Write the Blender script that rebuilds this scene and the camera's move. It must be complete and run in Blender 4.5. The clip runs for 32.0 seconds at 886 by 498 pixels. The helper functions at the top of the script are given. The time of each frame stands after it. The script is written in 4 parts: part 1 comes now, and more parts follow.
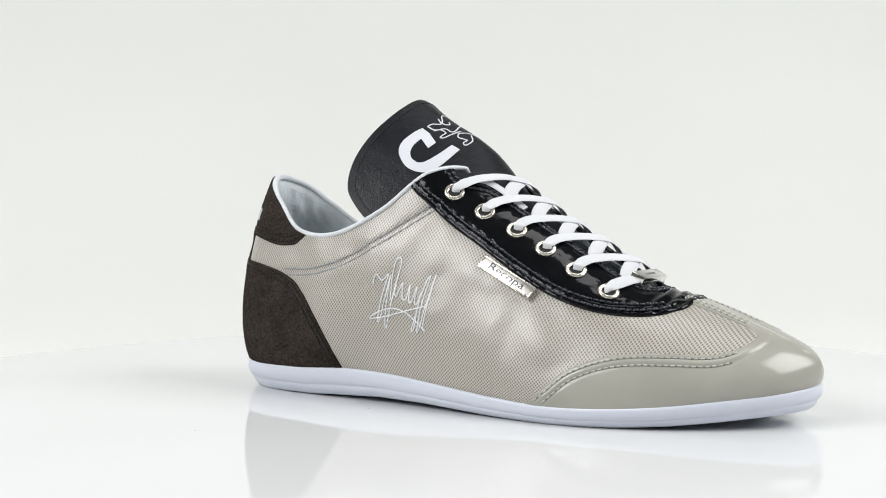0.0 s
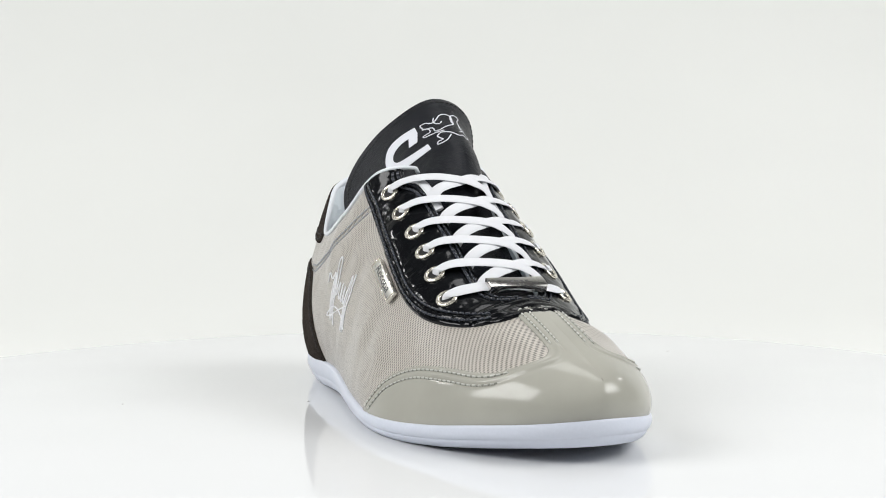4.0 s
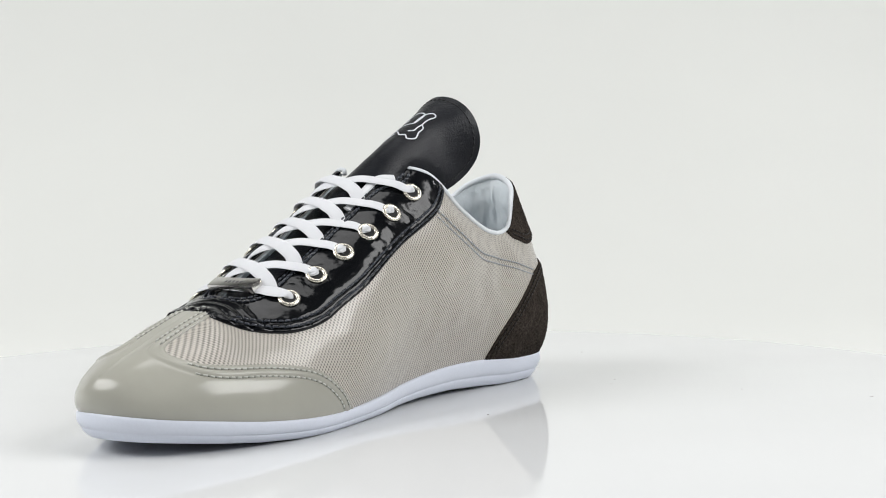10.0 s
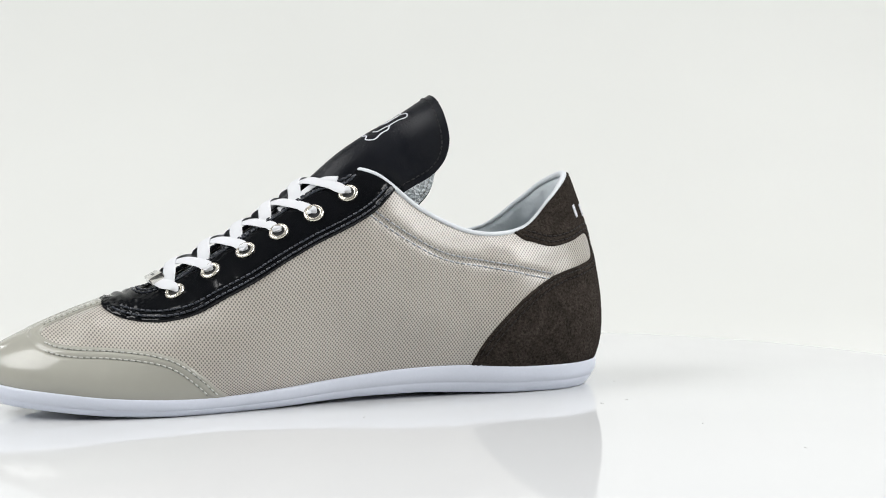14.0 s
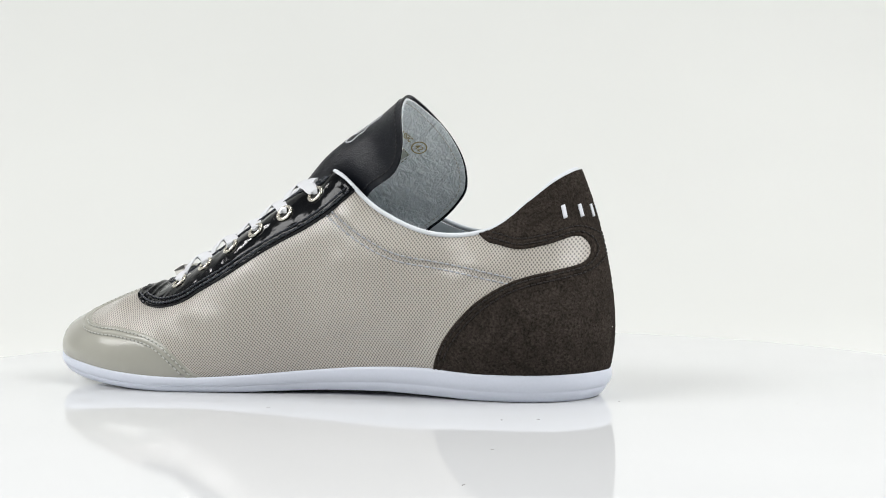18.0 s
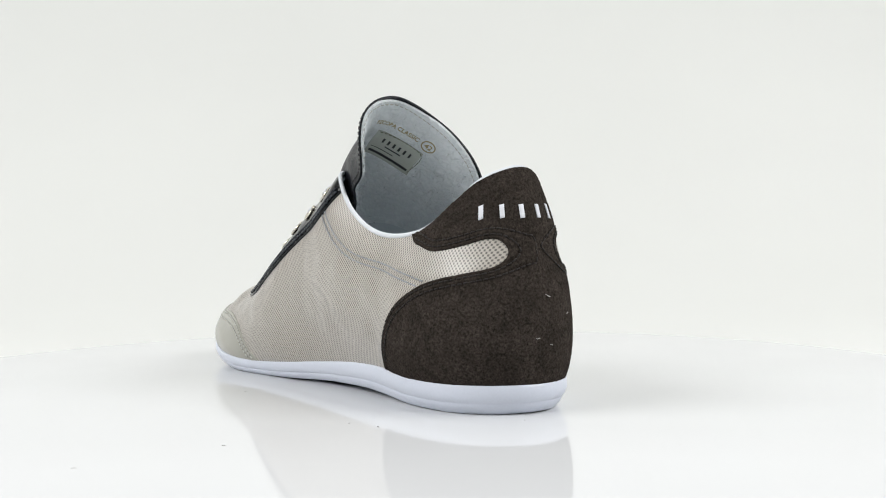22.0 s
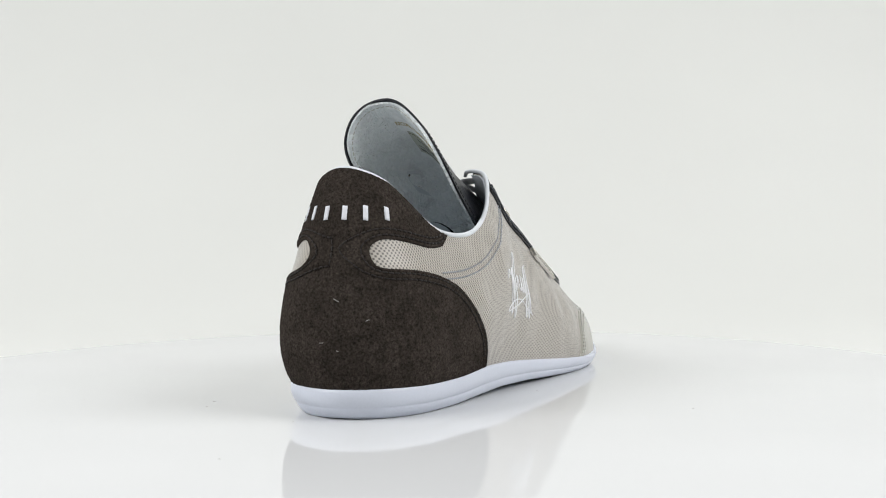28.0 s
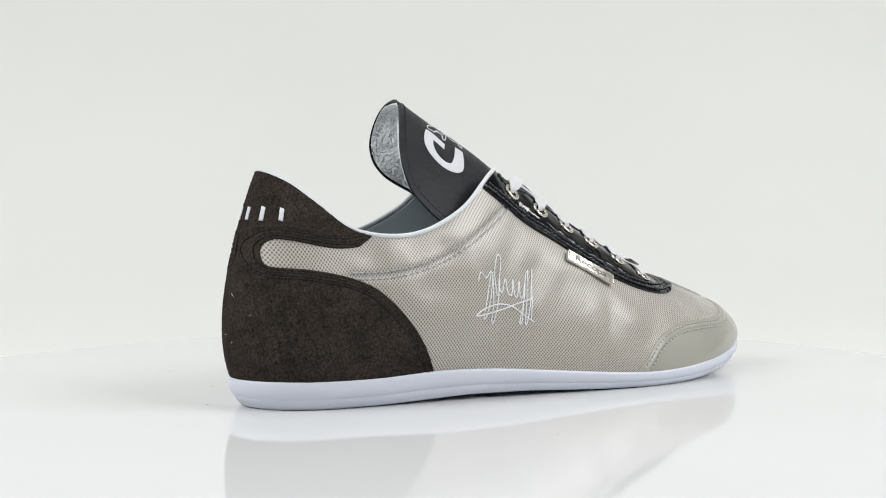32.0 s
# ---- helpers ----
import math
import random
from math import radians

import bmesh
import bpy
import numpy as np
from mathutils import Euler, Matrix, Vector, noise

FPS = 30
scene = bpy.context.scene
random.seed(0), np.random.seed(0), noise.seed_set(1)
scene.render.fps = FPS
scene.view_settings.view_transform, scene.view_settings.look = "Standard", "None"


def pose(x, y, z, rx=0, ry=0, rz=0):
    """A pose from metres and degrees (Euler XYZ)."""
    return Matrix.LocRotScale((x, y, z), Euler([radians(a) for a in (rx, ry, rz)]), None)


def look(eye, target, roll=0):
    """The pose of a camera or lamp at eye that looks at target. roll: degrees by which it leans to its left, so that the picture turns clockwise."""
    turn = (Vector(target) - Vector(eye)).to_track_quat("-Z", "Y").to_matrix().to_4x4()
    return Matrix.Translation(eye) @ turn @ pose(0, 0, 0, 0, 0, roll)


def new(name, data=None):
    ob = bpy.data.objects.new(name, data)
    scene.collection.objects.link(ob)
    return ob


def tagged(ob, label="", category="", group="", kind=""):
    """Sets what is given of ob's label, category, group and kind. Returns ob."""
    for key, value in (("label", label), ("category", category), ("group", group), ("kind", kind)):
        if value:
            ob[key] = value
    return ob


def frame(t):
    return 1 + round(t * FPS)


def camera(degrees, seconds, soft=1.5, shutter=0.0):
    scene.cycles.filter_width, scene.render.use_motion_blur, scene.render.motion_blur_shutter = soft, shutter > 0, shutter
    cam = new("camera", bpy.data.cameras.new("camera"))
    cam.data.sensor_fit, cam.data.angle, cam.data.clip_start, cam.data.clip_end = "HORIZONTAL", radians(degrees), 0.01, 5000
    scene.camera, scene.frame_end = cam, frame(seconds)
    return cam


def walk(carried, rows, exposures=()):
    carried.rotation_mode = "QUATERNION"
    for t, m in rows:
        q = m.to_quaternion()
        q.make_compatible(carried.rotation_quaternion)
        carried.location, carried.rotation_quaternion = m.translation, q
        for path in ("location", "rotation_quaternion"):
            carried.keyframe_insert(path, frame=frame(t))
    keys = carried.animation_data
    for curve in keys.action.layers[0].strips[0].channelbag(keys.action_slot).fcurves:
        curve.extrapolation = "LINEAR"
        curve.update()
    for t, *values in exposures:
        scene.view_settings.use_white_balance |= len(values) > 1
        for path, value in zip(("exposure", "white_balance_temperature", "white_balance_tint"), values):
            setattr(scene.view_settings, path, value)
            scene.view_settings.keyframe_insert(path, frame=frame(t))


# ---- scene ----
from mathutils import geometry

MM = 0.001

# ---------------------------------------------------------------- camera
cam = camera(38.85, 32.0, soft=1.0)
EYE = Vector((0.0, -0.5928, 0.0860))
YAW, PITCH, ROLL = radians(-1.31), radians(-1.88), -0.55
AHEAD = Vector((-math.sin(YAW) * math.cos(PITCH), math.cos(YAW) * math.cos(PITCH), math.sin(PITCH)))
STAND = look(EYE, EYE + AHEAD, ROLL)
walk(cam, [(0.0, STAND), (32.0, STAND)], exposures=[(0.0, 0.0), (6.0, 0.0), (6.4, -0.1), (12.4, -0.1), (13.0, 0.0), (24.4, 0.0), (24.8, -0.1), (32.0, -0.1)])

# the turn of the table, in degrees, at these seconds
TURN = [(0.0, -34.2), (2.5, -56.6), (5.0, -79.1), (8.0, -106.5), (11.0, -134.3), (14.5, -167.1), (17.0, -190.6),
        (20.0, -218.9), (23.0, -247.1), (25.5, -270.4), (28.0, -293.7), (30.0, -312.4), (32.0, -331.1)]
AXIS = Vector((94.5, 3.0, 0.0))  # the table's axis in the shoe's own millimetres

# ---------------------------------------------------------------- world and lights
world = bpy.data.worlds.new("studio")
scene.world = world
world.use_nodes = True
world.node_tree.nodes["Background"].inputs[0].default_value = (0.9, 0.95, 1.0, 1)
world.node_tree.nodes["Background"].inputs[1].default_value = 0.05


def area_lamp(name, eye, target, w, h, power, colour=(1, 1, 1)):
    data = bpy.data.lights.new(name, "AREA")
    data.shape, data.size, data.size_y, data.energy, data.color = "RECTANGLE", w, h, power, colour
    ob = new(name, data)
    ob.matrix_world = look(eye, target)
    return ob


# large softboxes at both sides, a wide one overhead, small bright heads behind, two unseen heads added to brighten the
# backdrop
LAMPS = [  # eye, target, width, height, watts
    ((-1.2, -0.5, 1.08), (0, 0, 0.05), 1.1, 0.8, 23.6),
    ((1.2, -0.5, 1.08), (0, 0, 0.05), 1.1, 0.8, 23.6),
    ((-1.25, 0.68, 1.0), (0, 0, 0.06), 0.12, 0.12, 1.05),
    ((1.25, 0.68, 1.0), (0, 0, 0.06), 0.12, 0.12, 1.05),
    ((0.1, 0.2, 1.75), (0, 0.0, 0), 1.0, 0.55, 6.0),
    # added out of view, only to lift the backdrop's brightness
    ((-0.8, 0.4, 1.0), (-0.6, 1.5, 1.0), 0.5, 0.5, 1.5),
    ((0.8, 0.4, 1.0), (0.6, 1.5, 1.0), 0.5, 0.5, 1.7),
]
for eye, target, w, h, power in LAMPS:
    area_lamp("studio_light", eye, target, w, h, power)


# ---------------------------------------------------------------- materials
def material(name, colour, rough=0.5, metal=0.0, **more):
    m = bpy.data.materials.new(name)
    m.use_nodes = True
    b = m.node_tree.nodes["Principled BSDF"]
    b.inputs["Base Color"].default_value = (*colour, 1)
    b.inputs["Roughness"].default_value, b.inputs["Metallic"].default_value = rough, metal
    for key, value in more.items():
        b.inputs[key.replace("_", " ")].default_value = value
    return m


class Graph:
    """Short hand for the nodes of one material."""

    def __init__(self, m):
        self.t = m.node_tree
        self.b = self.t.nodes["Principled BSDF"]

    def node(self, kind, **sets):
        n = self.t.nodes.new(kind)
        for k, v in sets.items():
            if k in n.inputs:
                n.inputs[k].default_value = v
        return n

    def link(self, a, b):
        self.t.links.new(a, b)

    def math(self, op, a, b=None, c=None):
        n = self.t.nodes.new("ShaderNodeMath")
        n.operation = op
        for k, v in enumerate((a, b, c)):
            if v is None:
                continue
            if isinstance(v, (int, float)):
                n.inputs[k].default_value = v
            else:
                self.link(v, n.inputs[k])
        return n.outputs[0]

    def object_space(self):
        return self.node("ShaderNodeTexCoord").outputs["Object"]

    def uv_space(self):
        return self.node("ShaderNodeTexCoord").outputs["UV"]

    def noise(self, scale, detail=2.0, rough=0.5, where=None, distortion=0.0):
        n = self.node("ShaderNodeTexNoise", Scale=scale, Detail=detail, Roughness=rough, Distortion=distortion)
        self.link(where or self.object_space(), n.inputs["Vector"])
        return n.outputs["Fac"]

    def ramp(self, fac, stops):
        n = self.t.nodes.new("ShaderNodeValToRGB")
        r = n.color_ramp
        while len(r.elements) < len(stops):
            r.elements.new(0.5)
        for e, (at, colour) in zip(r.elements, stops):
            e.position, e.color = at, (*colour, 1) if not isinstance(colour, (int, float)) else (colour, colour, colour, 1)
        self.link(fac, n.inputs[0])
        return n.outputs[0]

    def bump(self, height, strength, distance, after=None):
        n = self.node("ShaderNodeBump", Strength=strength, Distance=distance)
        self.link(height, n.inputs["Height"])
        if after is not None:
            self.link(after, n.inputs["Normal"])
        return n.outputs[0]

    def mix(self, fac, a, b, mode="MIX"):
        n = self.t.nodes.new("ShaderNodeMix")
        n.data_type, n.blend_type = "RGBA", mode
        for socket, v in ((n.inputs[0], fac), (n.inputs[6], a), (n.inputs[7], b)):
            if isinstance(v, (int, float)):
                socket.default_value = v
            elif isinstance(v, tuple):
                socket.default_value = (*v, 1)
            else:
                self.link(v, socket)
        return n.outputs[2]

    def set(self, **sockets):
        for k, v in sockets.items():
            self.link(v, self.b.inputs[k.replace("_", " ")])


def tint(m, colour, scale, amount=0.12, fine=None, rough=None, bump=None):
    """Two scales of colour change, a roughness range, and a fine relief."""
    g = Graph(m)
    lo = tuple(c * (1 - amount) for c in colour)
    hi = tuple(min(c * (1 + amount), 1) for c in colour)
    base = g.ramp(g.noise(scale, 3), [(0.3, lo), (0.7, hi)])
    if fine:
        base = g.mix(0.5, base, g.ramp(g.noise(fine, 2), [(0.3, lo), (0.7, hi)]))
    g.set(Base_Color=base)
    if rough:
        g.set(Roughness=g.ramp(g.noise(scale * 2.3, 3), [(0.3, rough[0]), (0.7, rough[1])]))
    if bump:
        sc, st, di = bump
        g.set(Normal=g.bump(g.noise(sc, 3), st, di))
    return m


M_TABLE = tint(material("white_acrylic", (0.7, 0.7, 0.7), 0.05, Specular_IOR_Level=0.22), (0.695, 0.705, 0.712), 6, 0.015, rough=(0.05, 0.085))
M_SWEEP = tint(material("white_paper", (0.86, 0.87, 0.85), 0.9), (0.70, 0.71, 0.685), 3, 0.01)
M_UNSEEN_WALL = tint(material("grey_board", (0.2, 0.2, 0.2), 0.9), (0.17, 0.17, 0.175), 3, 0.05)


def fabric():
    """Staggered open weave: pale satin threads round small holes whose shade is dark colour, over soft rumples."""
    m = material("mesh_fabric", (0.36, 0.33, 0.28), 0.5)
    g = Graph(m)
    sep = g.node("ShaderNodeSeparateXYZ")
    g.link(g.uv_space(), sep.inputs[0])
    wob = g.noise(35, 2)
    u = g.math("ADD", g.math("MULTIPLY", sep.outputs[0], math.pi / 0.00076), g.math("MULTIPLY", wob, 2.4))
    v = g.math("ADD", g.math("MULTIPLY", sep.outputs[1], math.pi / 0.00098), g.math("MULTIPLY", wob, -1.8))
    h = g.math("MULTIPLY", g.math("COSINE", u), g.math("COSINE", v))
    h = g.math("MULTIPLY_ADD", h, 0.5, 0.5)
    fuzz = g.noise(2600, 2)
    rumple = g.noise(44, 1.5, 0.45, distortion=0.5)
    cloth = g.mix(g.noise(28, 3), (0.470, 0.438, 0.388), (0.535, 0.500, 0.446))
    # the low gaps get a dark colour in place of the holes' shade
    base = g.mix(g.ramp(h, [(0.18, 0.0), (0.58, 1.0)]), (0.130, 0.121, 0.108), cloth)
    g.set(Base_Color=base)
    g.set(Roughness=g.ramp(fuzz, [(0.3, 0.26), (0.7, 0.38)]))
    g.b.inputs["Specular IOR Level"].default_value = 0.7
    g.set(Normal=g.bump(h, 0.6, 0.00014, g.bump(fuzz, 0.2, 0.00015, g.bump(rumple, 0.3, 0.0046))))
    g.b.inputs["Sheen Weight"].default_value = 0.35
    g.b.inputs["Sheen Roughness"].default_value = 0.35
    return m


M_FABRIC = fabric()


def suede():
    m = material("suede", (0.035, 0.028, 0.022), 0.95)
    g = Graph(m)
    nap = g.noise(980, 4, 0.72)
    tuft = g.noise(330, 3, 0.65, distortion=0.6)
    patch = g.noise(75, 5, 0.65, distortion=0.8)
    fur = g.math("ADD", g.math("MULTIPLY", nap, 0.85), g.math("MULTIPLY", tuft, 0.15))
    dark = g.ramp(fur, [(0.35, (0.0105, 0.0085, 0.0072)), (0.67, (0.048, 0.0395, 0.033))])
    pale = g.ramp(fur, [(0.35, (0.0150, 0.0122, 0.0103)), (0.67, (0.080, 0.066, 0.056))])
    g.set(Base_Color=g.mix(g.ramp(patch, [(0.36, 0.0), (0.66, 1.0)]), dark, pale))
    g.set(Normal=g.bump(fur, 0.7, 0.0008, g.bump(patch, 0.3, 0.0012)))
    g.b.inputs["Sheen Weight"].default_value = 0.0
    g.b.inputs["Sheen Roughness"].default_value = 0.6
    g.b.inputs["Specular IOR Level"].default_value = 0.05
    return m


M_SUEDE = suede()


def patent(name, colour, wrinkle, strength, rough=0.06, fine=900):
    m = material(name, colour, 0.08)
    g = Graph(m)
    g.set(Base_Color=g.ramp(g.noise(40, 3), [(0.3, tuple(c * 0.94 for c in colour)), (0.7, tuple(c * 1.06 for c in colour))]))
    g.set(Roughness=g.ramp(g.noise(90, 3), [(0.3, rough), (0.7, rough * 1.6)]))
    g.set(Normal=g.bump(g.noise(wrinkle, 2, 0.5), strength, 0.0012, g.bump(g.noise(fine, 2), strength * 0.4, 0.0004)))
    return m


M_PATENT_GREY = patent("grey_patent", (0.37, 0.365, 0.32), 45, 0.06, 0.12)


def black_patent():
    """Black lacquer, creased at three sizes."""
    m = material("black_patent", (0.004, 0.0045, 0.0055), 0.06)
    g = Graph(m)
    g.set(Base_Color=g.ramp(g.noise(60, 3), [(0.3, (0.0035, 0.004, 0.005)), (0.7, (0.005, 0.0055, 0.0065))]))
    g.set(Roughness=g.ramp(g.noise(120, 3), [(0.3, 0.08), (0.7, 0.13)]))
    g.b.inputs["Specular IOR Level"].default_value = 0.24
    fold = g.noise(120, 1.5, 0.45, distortion=0.9)
    tight = g.noise(380, 1, 0.4)
    g.set(Normal=g.bump(tight, 0.10, 0.0005, g.bump(fold, 0.22, 0.0014)))
    return m


M_PATENT_BLACK = black_patent()
M_PATENT_GREY.node_tree.nodes["Principled BSDF"].inputs["Specular IOR Level"].default_value = 0.36
M_SOLE = tint(material("white_rubber", (0.72, 0.76, 0.93), 0.4), (0.64, 0.675, 0.76), 30, 0.03, fine=900, rough=(0.32, 0.5), bump=(1400, 0.06, 0.0004))
M_BINDING = tint(material("white_binding", (0.8, 0.82, 0.85), 0.5), (0.66, 0.69, 0.72), 60, 0.05, rough=(0.4, 0.6), bump=(500, 0.25, 0.0006))
M_LINING = tint(material("white_lining", (0.66, 0.71, 0.74), 0.5), (0.64, 0.69, 0.72), 40, 0.06, rough=(0.4, 0.6), bump=(160, 0.5, 0.002))


def crinkled():
    m = material("crinkled_lining", (0.62, 0.67, 0.70), 0.42)
    g = Graph(m)
    warp = g.noise(110, 3, 0.6, distortion=1.5)
    where = g.node("ShaderNodeMixRGB", Fac=0.011)
    push = g.node("ShaderNodeTexNoise", Scale=260.0, Detail=3.0)
    g.link(g.object_space(), push.inputs["Vector"])
    g.link(g.object_space(), where.inputs[1])
    g.link(push.outputs["Color"], where.inputs[2])
    cell = g.node("ShaderNodeTexVoronoi", Scale=215.0)
    cell.feature = "DISTANCE_TO_EDGE"
    g.link(where.outputs[0], cell.inputs["Vector"])
    crease = g.ramp(cell.outputs["Distance"], [(0.0, 0.0), (0.22, 1.0)])
    small = g.noise(520, 3, 0.6, distortion=1.0)
    # a little shade is put into the colour along the creases
    g.set(Base_Color=g.mix(crease, (0.74, 0.785, 0.805), (0.80, 0.845, 0.865)))
    g.set(Roughness=g.ramp(warp, [(0.3, 0.28), (0.7, 0.45)]))
    g.set(Normal=g.bump(crease, 0.5, 0.0012, g.bump(warp, 1.0, 0.0036, g.bump(small, 0.6, 0.0008))))
    return m


M_CRINKLE = crinkled()


def leather():
    m = material("black_leather", (0.012, 0.013, 0.017), 0.4)
    g = Graph(m)
    grain = g.noise(1300, 3, 0.6)
    soft = g.noise(70, 3)
    g.b.inputs["Specular IOR Level"].default_value = 0.22
    g.set(Base_Color=g.mix(soft, (0.0035, 0.0042, 0.0065), (0.007, 0.0082, 0.012)))
    g.set(Roughness=g.ramp(g.noise(210, 4, 0.65), [(0.3, 0.27), (0.7, 0.42)]))
    g.set(Normal=g.bump(grain, 0.4, 0.0006, g.bump(g.noise(420, 3), 0.15, 0.0008, g.bump(soft, 0.3, 0.002))))
    return m


M_LEATHER = leather()


def woven():
    m = material("white_lace", (0.82, 0.83, 0.85), 0.8)
    g = Graph(m)
    weave = g.node("ShaderNodeTexWave", Scale=900.0, Distortion=0.6, Detail=1.0)
    g.link(g.object_space(), weave.inputs["Vector"])
    g.set(Base_Color=g.mix(g.noise(160, 2), (0.62, 0.63, 0.655), (0.69, 0.70, 0.72)))
    g.set(Normal=g.bump(weave.outputs["Fac"], 0.12, 0.0003, g.bump(g.noise(1500, 2), 0.3, 0.0003)))
    return m


M_LACE = woven()
M_THREAD_BLACK = tint(material("dark_thread", (0.03, 0.034, 0.045), 0.2), (0.030, 0.034, 0.044), 300, 0.3, rough=(0.16, 0.28))
M_THREAD_GREY = tint(material("grey_thread", (0.42, 0.42, 0.40), 0.55), (0.50, 0.50, 0.465), 300, 0.12)
M_THREAD_BROWN = tint(material("brown_thread", (0.018, 0.014, 0.012), 0.7), (0.016, 0.012, 0.010), 300, 0.2)
M_THREAD_DARK = material("black_thread", (0.004, 0.004, 0.005), 0.6)
M_THREAD_PALE = tint(material("pale_thread", (0.55, 0.55, 0.56), 0.45), (0.37, 0.39, 0.42), 300, 0.15)
M_THREAD_OLIVE = tint(material("olive_thread", (0.12, 0.13, 0.08), 0.6), (0.12, 0.13, 0.08), 300, 0.2)
M_STITCH_WHITE = tint(material("white_embroidery", (0.84, 0.85, 0.87), 0.5), (0.83, 0.84, 0.86), 300, 0.04)
M_PIT_SHADE = material("pit_shade", (0.24, 0.24, 0.21), 0.7)
M_HOLE_SHADE = material("eyelet_shade", (0.01, 0.01, 0.01), 0.8)
M_METAL = tint(material("pale_gold", (0.78, 0.74, 0.64), 0.25, 0.75), (0.78, 0.74, 0.64), 200, 0.05, rough=(0.18, 0.3))
M_CHROME = tint(material("chrome", (0.72, 0.71, 0.69), 0.25, 1.0), (0.74, 0.72, 0.69), 200, 0.04, rough=(0.12, 0.2))
M_PLATE = tint(material("brushed_plate", (0.86, 0.85, 0.84), 0.2, 1.0), (0.84, 0.82, 0.77), 200, 0.03, rough=(0.26, 0.34))
M_MARK = material("engraving", (0.10, 0.10, 0.10), 0.5)
M_PRINT = tint(material("white_print", (0.82, 0.83, 0.86), 0.5), (0.66, 0.675, 0.72), 300, 0.03)
M_GOLD_INK = material("gold_ink", (0.33, 0.27, 0.12), 0.45)
M_BLACK_INK = material("black_ink", (0.015, 0.015, 0.018), 0.5)
M_LABEL = tint(material("label_cloth", (0.45, 0.47, 0.43), 0.6), (0.42, 0.44, 0.40), 120, 0.06, fine=1500)
M_DUST = material("dust", (0.33, 0.31, 0.30), 0.9)
M_FIBRE = material("pale_fibre", (0.6, 0.58, 0.55), 0.8)

# ---------------------------------------------------------------- shape of the shoe: stations from heel (0) to toe (15)
FX = (3, 5.5, 14, 30, 55, 82, 110, 140, 165, 190, 214, 237, 256.3, 272.6, 282, 284.9)
LAT = (0, 10.5, 21.8, 30.9, 35.2, 37.4, 40.5, 45.7, 49.5, 52, 50.3, 43.4, 34, 22, 10.6, -0.7)
MED = (0, 10.5, 22.6, 31.4, 33.2, 29.8, 28.6, 30.7, 35.9, 39.6, 42.2, 39.1, 33.2, 23.8, 13.2, -0.7)
FZ = (13, 13, 13, 12.8, 12.9, 14.2, 13.6, 11.2, 9, 7.4, 7.7, 9.2, 11.5, 13.5, 15.1, 15.8)
RX = (15.5, 18, 24, 33, 50, 75, 100, 121, 136, 158, 188, 213, 236, 258, 276, 283)
RY = (0, 7.4, 15.3, 20.6, 28, 33, 32.3, 25.3, 8, 0, 0, 0, 0, 0, 0, 0)
RZ = (102.5, 101, 96.5, 88.5, 75.5, 73.5, 84, 100.5, 101, 86.5, 67.3, 53.8, 47.7, 39.2, 31.4, 27.6)
LEAN = (0, 0, 0, 0, 0, 0, 1, 2.5, 3, 3, 2, 0.6, 0.4, 0.6, 0.7, 0.7)
OUT1_L = (5.9, 7.9, 8.3, 7.8, 7.6, 8.0, 1.3, 0.8, 3, -1, -5, 2, 5.4, 6.8, 4.1, 2.2)
OUT1_M = (5.9, 9, 12.2, 12, 10.7, 8.2, 8.2, 7.2, 10.4, 9.5, 4, 7.5, 6.8, 5.4, 2.8, 2.2)
UP1 = (22, 21.7, 18.8, 17.6, 21.3, 19.7, 24, 25.2, 21.4, 17, 15.5, 14, 12.2, 8.6, 3.6, 2)
OUT2_L = (0, 6.8, 9, 9.6, 6.4, 8.0, 13.4, 12, 21, 29.8, 34, 25.4, 20.2, 15.4, 7.0, 0)
OUT2_M = (0, 6.2, 7.4, 11.8, 12.7, 7, 16, 18.2, 28.5, 34.6, 25.4, 16.8, 20.2, 13.2, 11.3, 0)
FORE2 = (-11, -9.5, -6, -3, 0, 2, 3, 8, 8, 10, 10, 9, 8, 8, 6, 5)
DOWN2 = (28, 28, 26, 24, 20, 20, 24, 28.5, 8, 0.8, 0.8, 2, 2, 1, 1, 4)
N_ST = 15
AROUND = 2 * N_ST


def both(lat, med=None, sign=1):
    """A closed table round the shoe: up the lateral side, back down the medial side."""
    med = lat if med is None else med
    return np.array(list(lat) + [sign * v for v in med[N_ST - 1:0:-1]], float)


T_FX, T_FY = both(FX), both([-v for v in LAT], MED, 1)
T_FZ, T_RX, T_RZ = both(FZ), both(RX), both(RZ)
T_RY = both([-v for v in RY], RY) + both(LEAN)
T_O1, T_U1 = both(OUT1_L, OUT1_M), both(UP1)
T_O2, T_F2, T_D2 = both([-v for v in OUT2_L], OUT2_M), both(FORE2), both(DOWN2)


def round_table(table, s):
    """Smooth closed interpolation of a table at the places s."""
    n = len(table)
    s = np.asarray(s, float)
    i = np.floor(s).astype(int)
    f = s - i
    a, b, c, d = (table[(i + k) % n] for k in (-1, 0, 1, 2))
    return b + 0.5 * f * (c - a + f * (2 * a - 5 * b + 4 * c - d + f * (3 * (b - c) + d - a)))


def outline(s, grow=0.0):
    """The feather line in plan, moved outward by grow. Returns x, y, and its outward normal."""
    x, y = round_table(T_FX, s), round_table(T_FY, s)
    e = 0.02
    dx = round_table(T_FX, s + e) - round_table(T_FX, s - e)
    dy = round_table(T_FY, s + e) - round_table(T_FY, s - e)
    ln = np.hypot(dx, dy)
    nx, ny = dy / ln, -dx / ln
    return x + nx * grow, y + ny * grow, nx, ny


